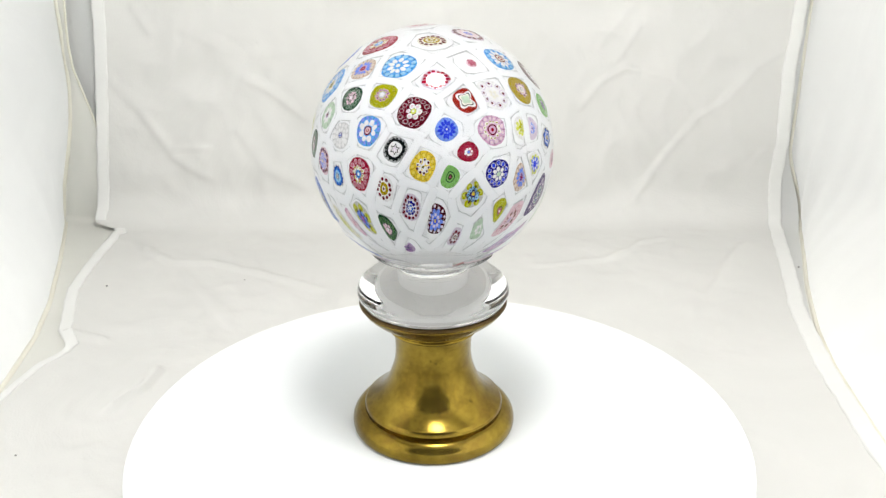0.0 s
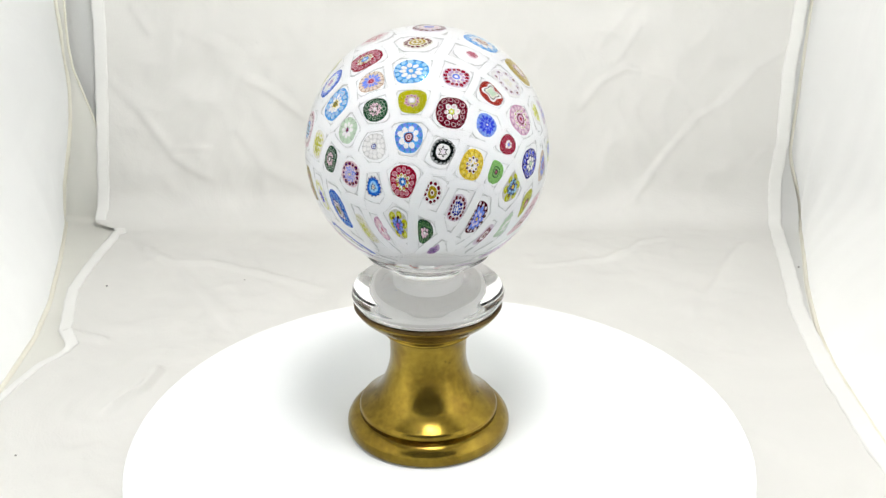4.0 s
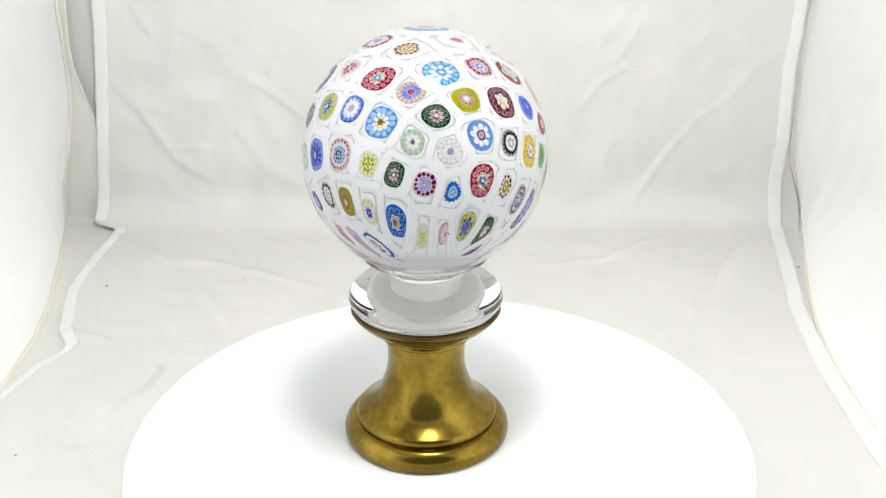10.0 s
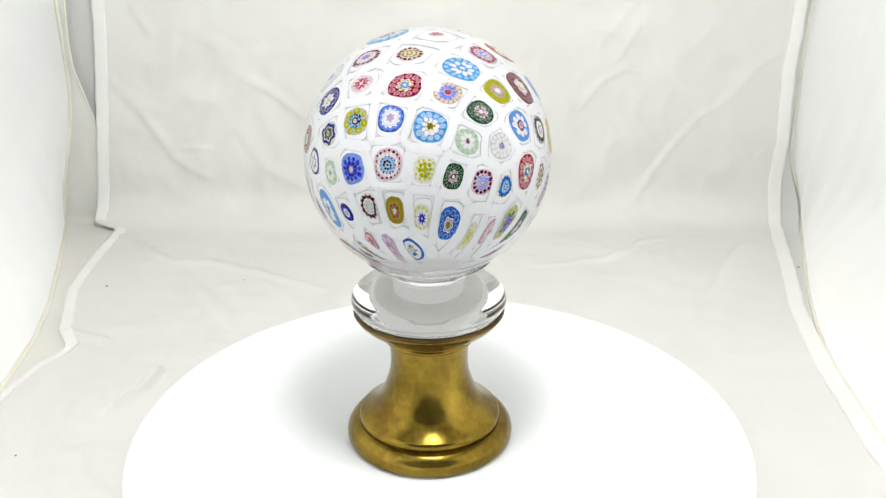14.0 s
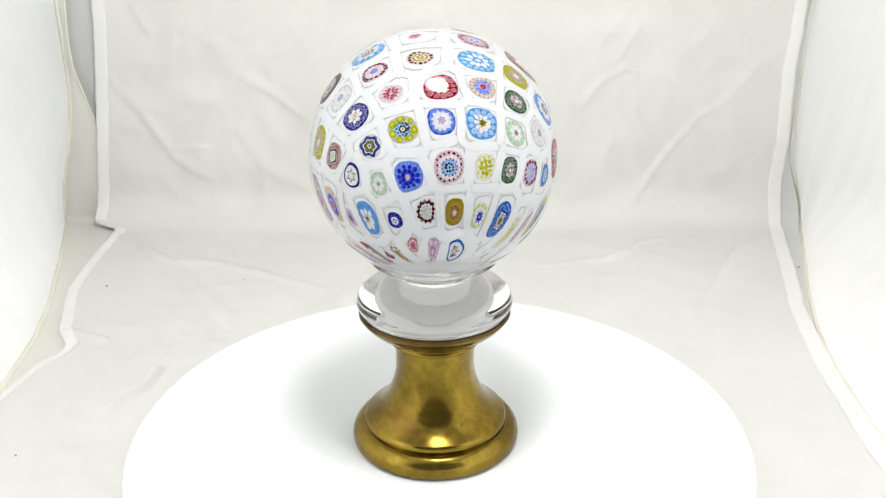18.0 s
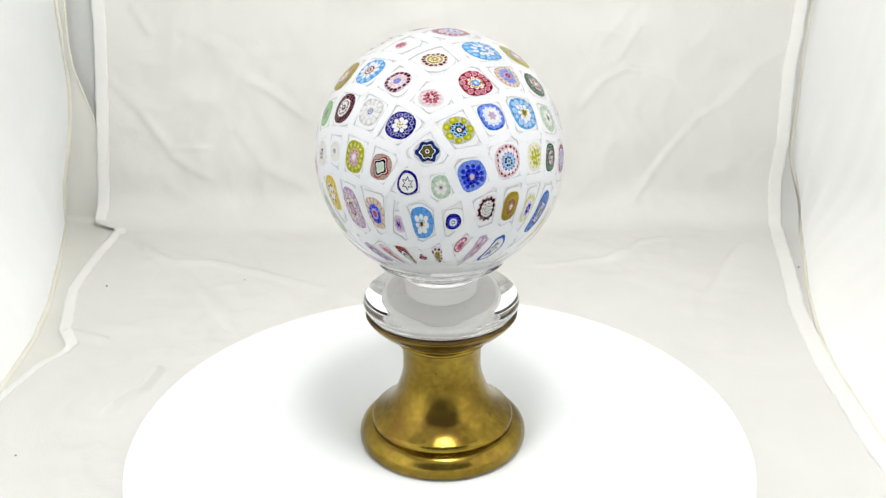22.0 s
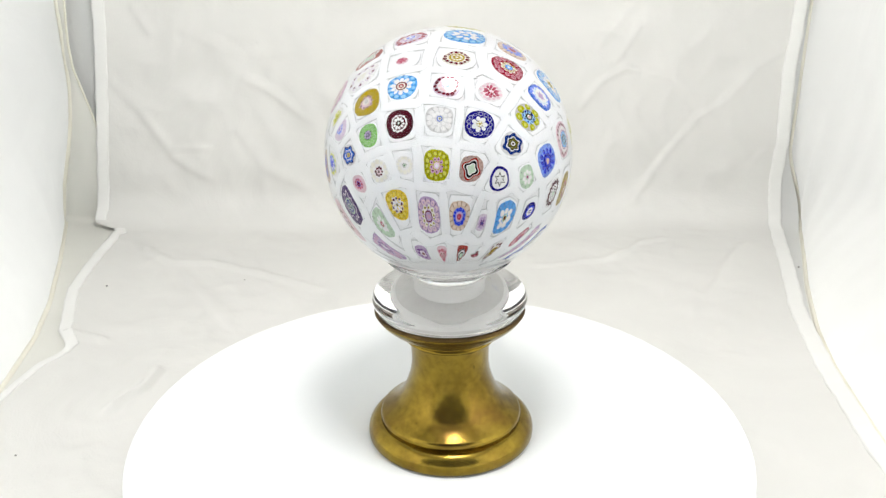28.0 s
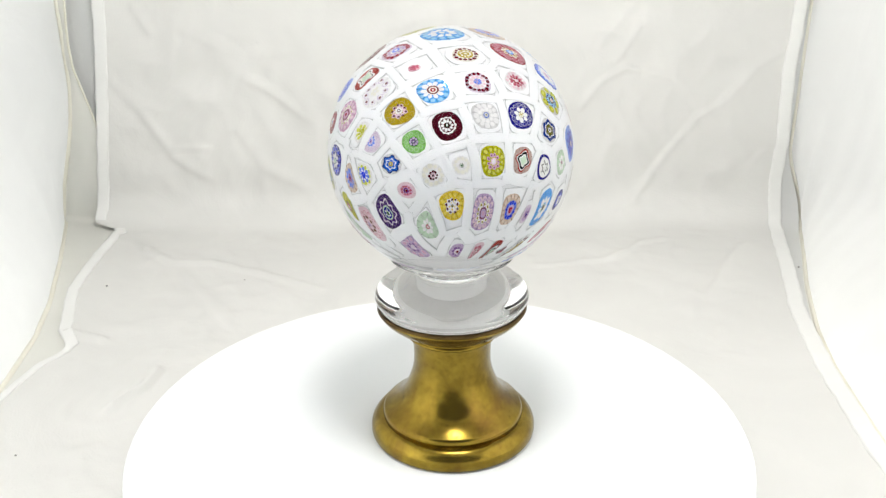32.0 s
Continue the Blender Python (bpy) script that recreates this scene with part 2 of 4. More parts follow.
def seams():
    """Corded seams where the side walls meet the floor and the back."""
    for sign, foot in ((-1, WEST_FOOT), (1, EAST_FOOT)):
        line = [(sign * (side_x(foot, FRONT + 0.01 + (BACK - FRONT - 0.014) * k / 60, FLOOR) - 0.001), FRONT + 0.01 + (BACK - FRONT - 0.014) * k / 60, FLOOR + 0.002) for k in range(61)]
        line += [(sign * (side_x(foot, BACK, FLOOR + 0.012 * k) - 0.002), BACK - 0.004, FLOOR + 0.012 * k) for k in range(1, 50)]
        tagged(part("trim", tube(line, 0.0025 if sign < 0 else 0.0017), PIPING), "cream corded seam of the photo tent", "seam", kind="structure")


seams()


FLAP_EDGE = ((FLOOR, -0.3), (0.0504, -0.3147), (0.064, -0.318), (0.0845, -0.3235), (0.0997, -0.3275), (0.12, -0.3285), (0.14, -0.3275), (0.16, -0.3257), (0.4, -0.31))


def corner_flap():
    """A loose strip of the tent's side cloth that laps over the back at the corner and turns out on to the floor."""
    def place(u, v):
        if v < 0.7:
            z = 0.4 + (FLOOR + 0.003 - 0.4) * v / 0.7
            a = Vector((-side_x(WEST_FOOT, BACK, z) + 0.001, BACK - 0.004, z))
            b = Vector((along(FLAP_EDGE, z), BACK - 0.007, z))
        else:
            y = BACK - 0.008 - 0.42 * (v - 0.7) / 0.3
            a, b = Vector((-side_x(WEST_FOOT, y, FLOOR) + 0.002, y, FLOOR + 0.003)), Vector((-0.25, y, FLOOR + 0.002))
        p = a.lerp(b, u)
        p.y -= (0.002 * math.sin(u * math.pi) + 0.0015 * noise.noise(p * 40)) * (v < 0.7)
        return p
    tagged(part("trim", grid_sheet(place, 20, 90), FLAP), "loose cream cloth strip in the corner of the tent", "cloth fold", kind="structure")
    line = [(along(FLAP_EDGE, 0.4 - 0.006 * k), BACK - 0.0085, 0.4 - 0.006 * k) for k in range(60)]
    tagged(part("trim", tube(line, 0.0011), PIPING), "cream stitched edge of the loose corner strip", "seam", kind="structure")


corner_flap()


def sheet_line(s):
    """The sweep of the sheet, s metres from its front edge: along the floor, round a bend and up the back."""
    flat, bend = 0.72, 0.035
    if s < flat:
        return Vector((0, -0.33 + s, FLOOR + 0.004)), Vector((0, 0, 1))
    a = (s - flat) / bend
    if a < math.pi / 2:
        return Vector((0, -0.33 + flat + bend * math.sin(a), FLOOR + 0.004 + bend * (1 - math.cos(a)))), Vector((0, -math.sin(a), math.cos(a)))
    return Vector((0, -0.33 + flat + bend, FLOOR + 0.004 + bend + s - flat - bend * math.pi / 2)), Vector((0, -1, 0))


def east_strip():
    """The tent's own floor cloth between the sheet and the east seam, which sweeps up the back in one piece."""
    def place(u, v):
        p, n = sheet_line(0.45 + 0.55 * v)
        p -= n * 0.0035
        edge = side_x(EAST_FOOT, min(p.y + 0.004, BACK), p.z) - 0.0045
        return Vector((0.235 + (edge - 0.235) * u, p.y, p.z)) + n * 0.001 * noise.noise(Vector((u * 4, v * 14, 2.0)))
    tagged(part("trim", grid_sheet(place, 16, 110), TENT), "pale grey cloth strip beside the seam of the tent", "cloth fold", kind="structure")


east_strip()


# long folds of the sheet: its line over (x, distance along the sheet), height and breadth
FOLDS = (
    (((-0.267, 0.939), (-0.261, 0.928), (-0.256, 0.919)), 0.0022, 0.0060),
    (((-0.295, 0.875), (-0.271, 0.845), (-0.246, 0.803), (-0.220, 0.785)), 0.0026, 0.0070),
    (((-0.173, 0.876), (-0.150, 0.862), (-0.124, 0.841)), 0.0026, 0.0070),
    (((-0.243, 0.811), (-0.228, 0.812), (-0.212, 0.811)), 0.0016, 0.0040),
    (((0.311, 0.900), (0.288, 0.885), (0.276, 0.870), (0.259, 0.851), (0.238, 0.840), (0.213, 0.805), (0.184, 0.757)), 0.0026, 0.0055),
    (((0.132, 0.849), (0.148, 0.871), (0.170, 0.883), (0.181, 0.880)), 0.0022, 0.0045),
    (((0.164, 0.893), (0.171, 0.906), (0.178, 0.919)), 0.0018, 0.0050),
    (((0.174, 0.943), (0.161, 0.926), (0.146, 0.909)), 0.0020, 0.0080),
    (((0.314, 0.813), (0.303, 0.807), (0.294, 0.796)), 0.0018, 0.0050),
    (((0.189, 0.879), (0.218, 0.871), (0.236, 0.851)), 0.0014, 0.0070),
    (((0.082, 0.637), (0.111, 0.643), (0.147, 0.650), (0.178, 0.688), (0.201, 0.698)), 0.0026, 0.0070),
    (((0.268, 0.682), (0.239, 0.634), (0.209, 0.576)), 0.0030, 0.0120),
    (((0.197, 0.582), (0.201, 0.575), (0.205, 0.570)), 0.0020, 0.0040),
    (((0.172, 0.747), (0.187, 0.766), (0.201, 0.783)), 0.0020, 0.0060),
    (((0.186, 0.484), (0.194, 0.482), (0.202, 0.478)), 0.0018, 0.0040),
    (((-0.197, 0.417), (-0.185, 0.441), (-0.182, 0.466)), 0.0045, 0.0055),
    (((-0.304, 0.720), (-0.274, 0.706), (-0.256, 0.677)), 0.0042, 0.0095),
    (((-0.256, 0.677), (-0.226, 0.649), (-0.185, 0.644), (-0.141, 0.621), (-0.096, 0.591)), 0.0030, 0.0075),
    (((-0.210, 0.626), (-0.179, 0.577), (-0.150, 0.528)), 0.0018, 0.0100),
    (((-0.263, 0.521), (-0.248, 0.514), (-0.234, 0.507)), 0.0075, 0.0060),
    (((-0.276, 0.721), (-0.270, 0.720), (-0.264, 0.720)), 0.0018, 0.0040),
    (((0.160, 0.826), (0.151, 0.789), (0.121, 0.758)), 0.0016, 0.0100),
    (((-0.184, 0.829), (-0.161, 0.791), (-0.126, 0.774)), 0.0016, 0.0100),
    (((-0.221, 0.916), (-0.178, 0.896), (-0.138, 0.898)), 0.0016, 0.0100),
)


def crease(x, s):
    """Folds, and the soft ridges of a sheet that lay crumpled."""
    k = 0.0
    for scale, height, lean in ((6.0, 0.0032, 0.8), (12.0, 0.0038, -0.9), (23.0, 0.0032, 0.5), (41.0, 0.0019, -0.3)):
        q = Vector((x * scale + lean * s * scale, s * scale * 0.8 - lean * x * scale * 0.5, scale))
        k += height * (0.26 - abs(noise.noise(q)) * 1.1) * (1.0 if s > 0.74 else 0.75)
    folds = 0.0
    for line, height, breadth in FOLDS:
        near = 9.0
        for (ax, ay), (bx, by) in zip(line, line[1:]):
            dx, dy = bx - ax, by - ay
            f = max(0.0, min(1.0, ((x - ax) * dx + (s - ay) * dy) / (dx * dx + dy * dy)))
            ex, ey = x - ax - f * dx, s - ay - f * dy
            d = math.hypot(ex, ey) * (1 if dx * ey - dy * ex > 0 else -2.2)
            if abs(d) < abs(near):
                near = d
        folds += 0.85 * height * math.exp(-(near / (0.75 * breadth)) ** 2)
    calm = min(1.0, 0.12 + max(0.0, min(x - along(LEFT_EDGE, s), along(RIGHT_EDGE, s) - x) - 0.012) / 0.045)
    return k * calm + folds * max(calm, 0.55)


LEFT_EDGE = ((0.0, -0.272), (0.433, -0.272), (0.472, -0.267), (0.494, -0.2545), (0.503, -0.256), (0.514, -0.264), (0.526, -0.271), (0.545, -0.2765), (0.594, -0.292), (0.64, -0.297), (0.679, -0.2995), (0.715, -0.3), (0.732, -0.2975), (0.738, -0.323), (0.775, -0.3205), (0.815, -0.315), (0.846, -0.311), (0.882, -0.3065), (0.917, -0.3027), (0.945, -0.3003), (1.3, -0.288))
RIGHT_EDGE = ((0.0, 0.2435), (0.372, 0.2466), (0.421, 0.252), (0.46, 0.256), (0.504, 0.2635), (0.549, 0.2715), (0.6, 0.286), (0.688, 0.3095), (0.72, 0.318), (0.75, 0.3245), (0.79, 0.3245), (0.82, 0.326), (0.852, 0.324), (0.883, 0.323), (0.913, 0.3247), (0.942, 0.3245), (1.3, 0.326))


def eased(points, step=0.005, reach_=0.004):
    """The same broken line with its corners rounded."""
    n = int(points[-1][0] / step)
    return tuple((k * step, sum(along(points, k * step + d * reach_) for d in (-1, -0.5, 0, 0.5, 1)) / 5) for k in range(n + 2))


LEFT_EDGE, RIGHT_EDGE = eased(LEFT_EDGE), eased(RIGHT_EDGE)


def sheet_point(x, s, lift=0.0):
    p, n = sheet_line(s)
    p.x = x
    return p + n * (max(-0.0045 if s > 0.8 else -0.0045 * max(0.0, s - 0.74) / 0.06, crease(x, s)) + lift)


def backdrop_sheet():
    thing = new("backdrop_sheet")
    length = 1.3
    part("cloth", grid_sheet(lambda u, v: sheet_point(along(LEFT_EDGE, u * length) * (1 - v) + along(RIGHT_EDGE, u * length) * v, u * length), 460, 230), SHEET, thing)
    for edge, inward in ((LEFT_EDGE, 1), (RIGHT_EDGE, -1)):
        bm = bmesh.new()
        rows = []
        for k in range(241):
            s = length * k / 240
            x = along(edge, s)
            wave = 0.0003 * math.sin(s * 260) + 0.0006 * noise.noise(Vector((s * 40, inward, 0)))
            broad = (0.5 if s < 0.5 else 0.85 if s < 0.72 else 1.0) if inward > 0 else 1.1
            rows.append([bm.verts.new(sheet_point(x + inward * (d * broad + wave), s, h)) for d, h in ((-0.0008, -0.0012), (-0.0006, 0.0005), (0.001, 0.0009), (0.009, 0.0009), (0.0104, 0.0006), (0.0106, -0.0002))])
        for a, b in zip(rows, rows[1:]):
            if abs(b[0].co.x - a[0].co.x) < 0.007:
                for k in range(5):
                    bm.faces.new((a[k], b[k], b[k + 1], a[k + 1]))
        bmesh.ops.delete(bm, geom=[v for v in bm.verts if not v.link_faces], context="VERTS")
        bmesh.ops.recalc_face_normals(bm, faces=bm.faces)
        part("hem", bm, HEM, thing, "stitched double hem")
    for x, s, r in ((-0.2640, 0.6026, 0.0011), (-0.1563, 0.6119, 0.0009), (-0.1597, 0.9084, 0.0005), (-0.233, 0.372, 0.0008)):
        bm = bmesh.new()
        bmesh.ops.create_icosphere(bm, subdivisions=1, radius=r, matrix=Matrix.Translation(sheet_point(x, s, r * 0.3)) @ Matrix.Diagonal((1, 0.8, 0.7, 1)))
        part("speck", bm, LINT, thing, "dark lint speck")
    tagged(thing, "creased off-white cotton sheet swept from floor up the back", "backdrop")


backdrop_sheet()


def lint():
    """A dark speck of lint on the tent's floor beside the sheet."""
    thing = new("lint")
    bm = bmesh.new()
    bmesh.ops.create_icosphere(bm, subdivisions=1, radius=0.0011, matrix=Matrix.Translation((0, 0, 0.0007)) @ Matrix.Diagonal((1, 0.8, 0.7, 1)))
    part("fluff", bm, LINT, thing)
    thing.location = (0.3018, 0.3085, FLOOR + 0.0006)
    tagged(thing, "dark speck of lint on the tent floor", "lint")


lint()


# ---- the turntable ----
def turntable():
    thing = new("turntable")
    part("disc", lathe([(0, -0.0135), (0.1461, -0.0135), *arc(0.1461, -0.0125, 0.001, -60, 0, 3), *arc(0.1456, -0.0027, 0.0015, 0, 90, 5), (0.07, -0.0012), (0, -0.0012)], 160), PLASTIC, thing)
    part("foot", lathe([(0, -0.0455), (0.085, -0.0455), *arc(0.085, -0.044, 0.0015, -90, 0, 4), (0.08, -0.0165), (0.06, -0.0137), (0, -0.0137)]), PLASTIC, thing)
    return tagged(thing, "round white plastic motorised turntable on the sheet", "turntable")


# ---- the glass newel finial ----
CENTRE, BALL, TALL = 0.1357, 0.0525, 1.008
INNER, FLAT = 0.03635, 0.868


def on_core(way, lift=0.0):
    way = way.normalized()
    normal = Vector((way.x, way.y, way.z / FLAT)).normalized()
    return Vector((INNER * way.x, INNER * way.y, CENTRE + INNER * FLAT * way.z)) + normal * lift


def patch_frame(lat, lon, tilt):
    la, lo = radians(lat), radians(lon)
    way = Vector((math.cos(la) * math.sin(lo), -math.cos(la) * math.cos(lo), math.sin(la)))
    east = Vector((math.cos(lo), math.sin(lo), 0))
    north = way.cross(east)
    c, s = math.cos(radians(tilt)), math.sin(radians(tilt))
    return way, east * c + north * s, north * c - east * s


def finial():
    thing = new("newel_finial")
    foot = [(0.0, -0.0012), (0.0384, -0.0012), (0.0395, -0.0008), *spline([(0.0401, 0.0002), (0.0402, 0.0020), (0.0397, 0.0044), (0.0382, 0.0066), (0.0364, 0.0080), (0.0346, 0.0086)], 4), (0.0310, 0.0087)]
    brass = part("brass_foot", lathe(slim(foot, 0.976)), BRASS, thing, "aged brass ring foot")
    flare = [(0.0, 0.0082), (0.0338, 0.0082), (0.0343, 0.0088), (0.0344, 0.0100), (0.0342, 0.0109), *spline([(0.0336, 0.0121), (0.0306, 0.0140), (0.0276, 0.0163), (0.0250, 0.0190), (0.0224, 0.0231), (0.0199, 0.0295), (0.0187, 0.0350), (0.0185, 0.0410), (0.0189, 0.0465), (0.0198, 0.0500)], 5), (0.0, 0.0500)]
    part("brass_stem", lathe(slim(flare, 0.97)), BRASS, thing, "waisted aged brass stem")
    cup = [(0.0, 0.0498), (0.0200, 0.0498), *arc(0.0204, 0.0507, 0.0010, -60, 70, 6), (0.0208, 0.0522), *spline([(0.0216, 0.0524), (0.0245, 0.0542), (0.0290, 0.0572), (0.0328, 0.0606), (0.0343, 0.0628)], 4), (0.0338, 0.0632), (0.0, 0.0632)]
    part("brass_cup", lathe(slim(cup, 0.984)), BRASS, thing, "flared aged brass cup")
    # dark ring between the brass cup and the glass disc
    part("rim", lathe([(0.0327, 0.0632), (0.0336, 0.0632), (0.0343, 0.0635), (0.0343, 0.0644), (0.0336, 0.0648), (0.0327, 0.0648), (0.0327, 0.0632)], closed=False), DARK_BRASS, thing, "dark brass rim")
    part("filling", lathe([(0.0, 0.0640), (0.0326, 0.0640), (0.0326, 0.0651), (0.0234, 0.0652), (0.0232, 0.0657), (0.0225, 0.0660), (0.0, 0.0660)]), PLASTER, thing, "pale plaster filling under the glass")
    # ring added under the glass to give the disc its duller grey zone
    part("dull_ring", lathe([(0.0142, 0.0657), (0.0217, 0.0657), (0.0219, 0.0661), (0.0217, 0.0662), (0.0142, 0.0662), (0.0140, 0.0661), (0.0142, 0.0657)], closed=False), DULL_GREY, thing, "grey ring added under the glass for its duller zone")
    stem = [(0.0, 0.0654), (0.0325, 0.0654), *spline([(0.0335, 0.0657), (0.0348, 0.0680), (0.0350, 0.0702), (0.0335, 0.0735), (0.0290, 0.0768), (0.0225, 0.0792), (0.0175, 0.0806)], 5),
            *spline([(0.0166, 0.0812), (0.0166, 0.0824), (0.0172, 0.0846), (0.0205, 0.0866), (0.0250, 0.0882), (0.0274, 0.0892)], 4), *arc(0.0274, 0.0902, 0.0010, -70, 60, 5)]
    start = math.degrees(math.asin((0.0915 - CENTRE) / (BALL * TALL)))
    ball = [(BALL * math.cos(radians(start + (90 - start) * k / 60)), CENTRE + BALL * TALL * math.sin(radians(start + (90 - start) * k / 60))) for k in range(61)]
    ball[-1] = (0.0, ball[-1][1])
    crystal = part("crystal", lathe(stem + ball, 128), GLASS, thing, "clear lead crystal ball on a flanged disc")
    way_down = [(0.0 if abs(a) == 90 else INNER * math.cos(radians(a)), CENTRE + INNER * FLAT * math.sin(radians(a))) for a in range(-90, 91, 3)]
    core = part("core", lathe(way_down, 96), CORE, thing, "white milk glass core set with patterned canes")
    return tagged(thing, "millefiori glass newel finial on an aged brass base", "newel finial"), core


table = turntable()
knob, core = finial()
CANES = []


def polygon(kind, n, r, s, close=0.95):
    """Outlines, on a disc of radius 1, of one ring of a cane's pattern."""
    if kind == "d":
        return [[(r * math.cos(k * math.tau / 28), r * math.sin(k * math.tau / 28)) for k in range(28)]]
    if kind in "gq":
        m = max(48, 8 * n)
        turn = math.pi / 4 if kind == "q" else 0
        return [[((r + s * math.cos(n * (k * math.tau / m + turn))) * math.cos(k * math.tau / m), (r + s * math.cos(n * (k * math.tau / m + turn))) * math.sin(k * math.tau / m)) for k in range(m)]]
    if kind == "w":
        return [[(r * math.cos(a), r * math.sin(a)), (0.99 * math.cos(a - s), 0.99 * math.sin(a - s)), (0.99 * math.cos(a + s), 0.99 * math.sin(a + s))] for a in ((k + 0.5) * math.tau / n for k in range(n))]
    if kind == "t":
        return [[((r if k % 2 == 0 else s) * math.sin(k * math.pi / n), (r if k % 2 == 0 else s) * math.cos(k * math.pi / n)) for k in range(2 * n)]]
    out = []
    across = min(s * 1.1, close * math.pi * r / n)
    for j in range(n):
        a = j * math.tau / n
        ring = []
        for k in range(10):
            b = k * math.tau / 10
            u, v = r + s * math.cos(b), across * math.sin(b)
            ring.append((u * math.cos(a) - v * math.sin(a), u * math.sin(a) + v * math.cos(a)))
        out.append(ring)
    return out


def cane(lat, lon, wide, tall, tilt, body, spec):
    """Notes a slice of patterned glass cane: its place on the core, size, body colour and rings from the outside in."""
    wide, tall = min(wide, 12.5) * (0.0005 if lat > -50 else 0.00064), min(tall, 17.5 if lat > -56 else 15.0) * 0.0005
    way, right, up_ = patch_frame(lat, lon, tilt)
    CANES.append((way, wide, tall, right, up_, lat, lon, body, spec))


def warped(way, k):
    """Latitudes below -10 degrees squeezed (k = 0.5) or stretched again (k = 2)."""
    lat, lon = math.asin(max(-1.0, min(1.0, way.z))), math.atan2(way.y, way.x)
    low = radians(-10)
    if lat < low:
        lat = max(-math.pi / 2, low + (lat - low) * k)
    return Vector((math.cos(lat) * math.cos(lon), math.cos(lat) * math.sin(lon), math.sin(lat)))


def drawn_out(way):
    """How far the low canes and bars are drawn out towards the neck."""
    return 1 + 1.0 * max(0.0, min(1.0, (math.degrees(math.asin(max(-1.0, min(1.0, way.z)))) + 8) / -30))


def cells():
    """Neighbours on the core: which canes touch, and the two ends of the border between each pair."""
    bm = bmesh.new()
    for way, wide, tall, *_ in CANES:
        bm.verts.new(warped(way, 0.5) / math.cos(0.92 * (wide + tall / drawn_out(way)) / 2 / INNER))
    for k in range(14):
        bm.verts.new((0.64 * math.cos(k * math.tau / 14), 0.64 * math.sin(k * math.tau / 14), -0.768))
    bm.verts.ensure_lookup_table()
    bm.verts.index_update()
    bmesh.ops.convex_hull(bm, input=bm.verts)
    bmesh.ops.recalc_face_normals(bm, faces=bm.faces)
    borders = []
    for e in bm.edges:
        i, j = sorted(v.index for v in e.verts)
        if len(e.link_faces) == 2 and i < len(CANES):
            p, q = (warped(f.normal.normalized(), 2.0) for f in e.link_faces)
            borders.append((i, j, p, q))
    bm.free()
    return borders


HALF_BAR = 0.0017


def build_canes():
    borders = cells()
    sides = [[] for _ in CANES]
    for i, j, p, q in borders:
        for a in (i, j):
            if a >= len(CANES):
                continue
            way, right, up_ = CANES[a][0], CANES[a][3], CANES[a][4]
            plane = p.cross(q).normalized()
            if plane.dot(way) < 0:
                plane = -plane
            far = INNER * math.asin(max(-1.0, min(1.0, plane.dot(way))))
            bar = HALF_BAR * (1 + (drawn_out(way) - 1) * abs(plane.z))
            sides[a].append((-plane.dot(right), -plane.dot(up_), far - bar - 0.00004))
    for (way, wide, tall, right, up_, lat, lon, body, spec), edges in zip(CANES, sides):
        one_cane(way, wide, tall, right, up_, lat, lon, body, spec, edges)
    return borders


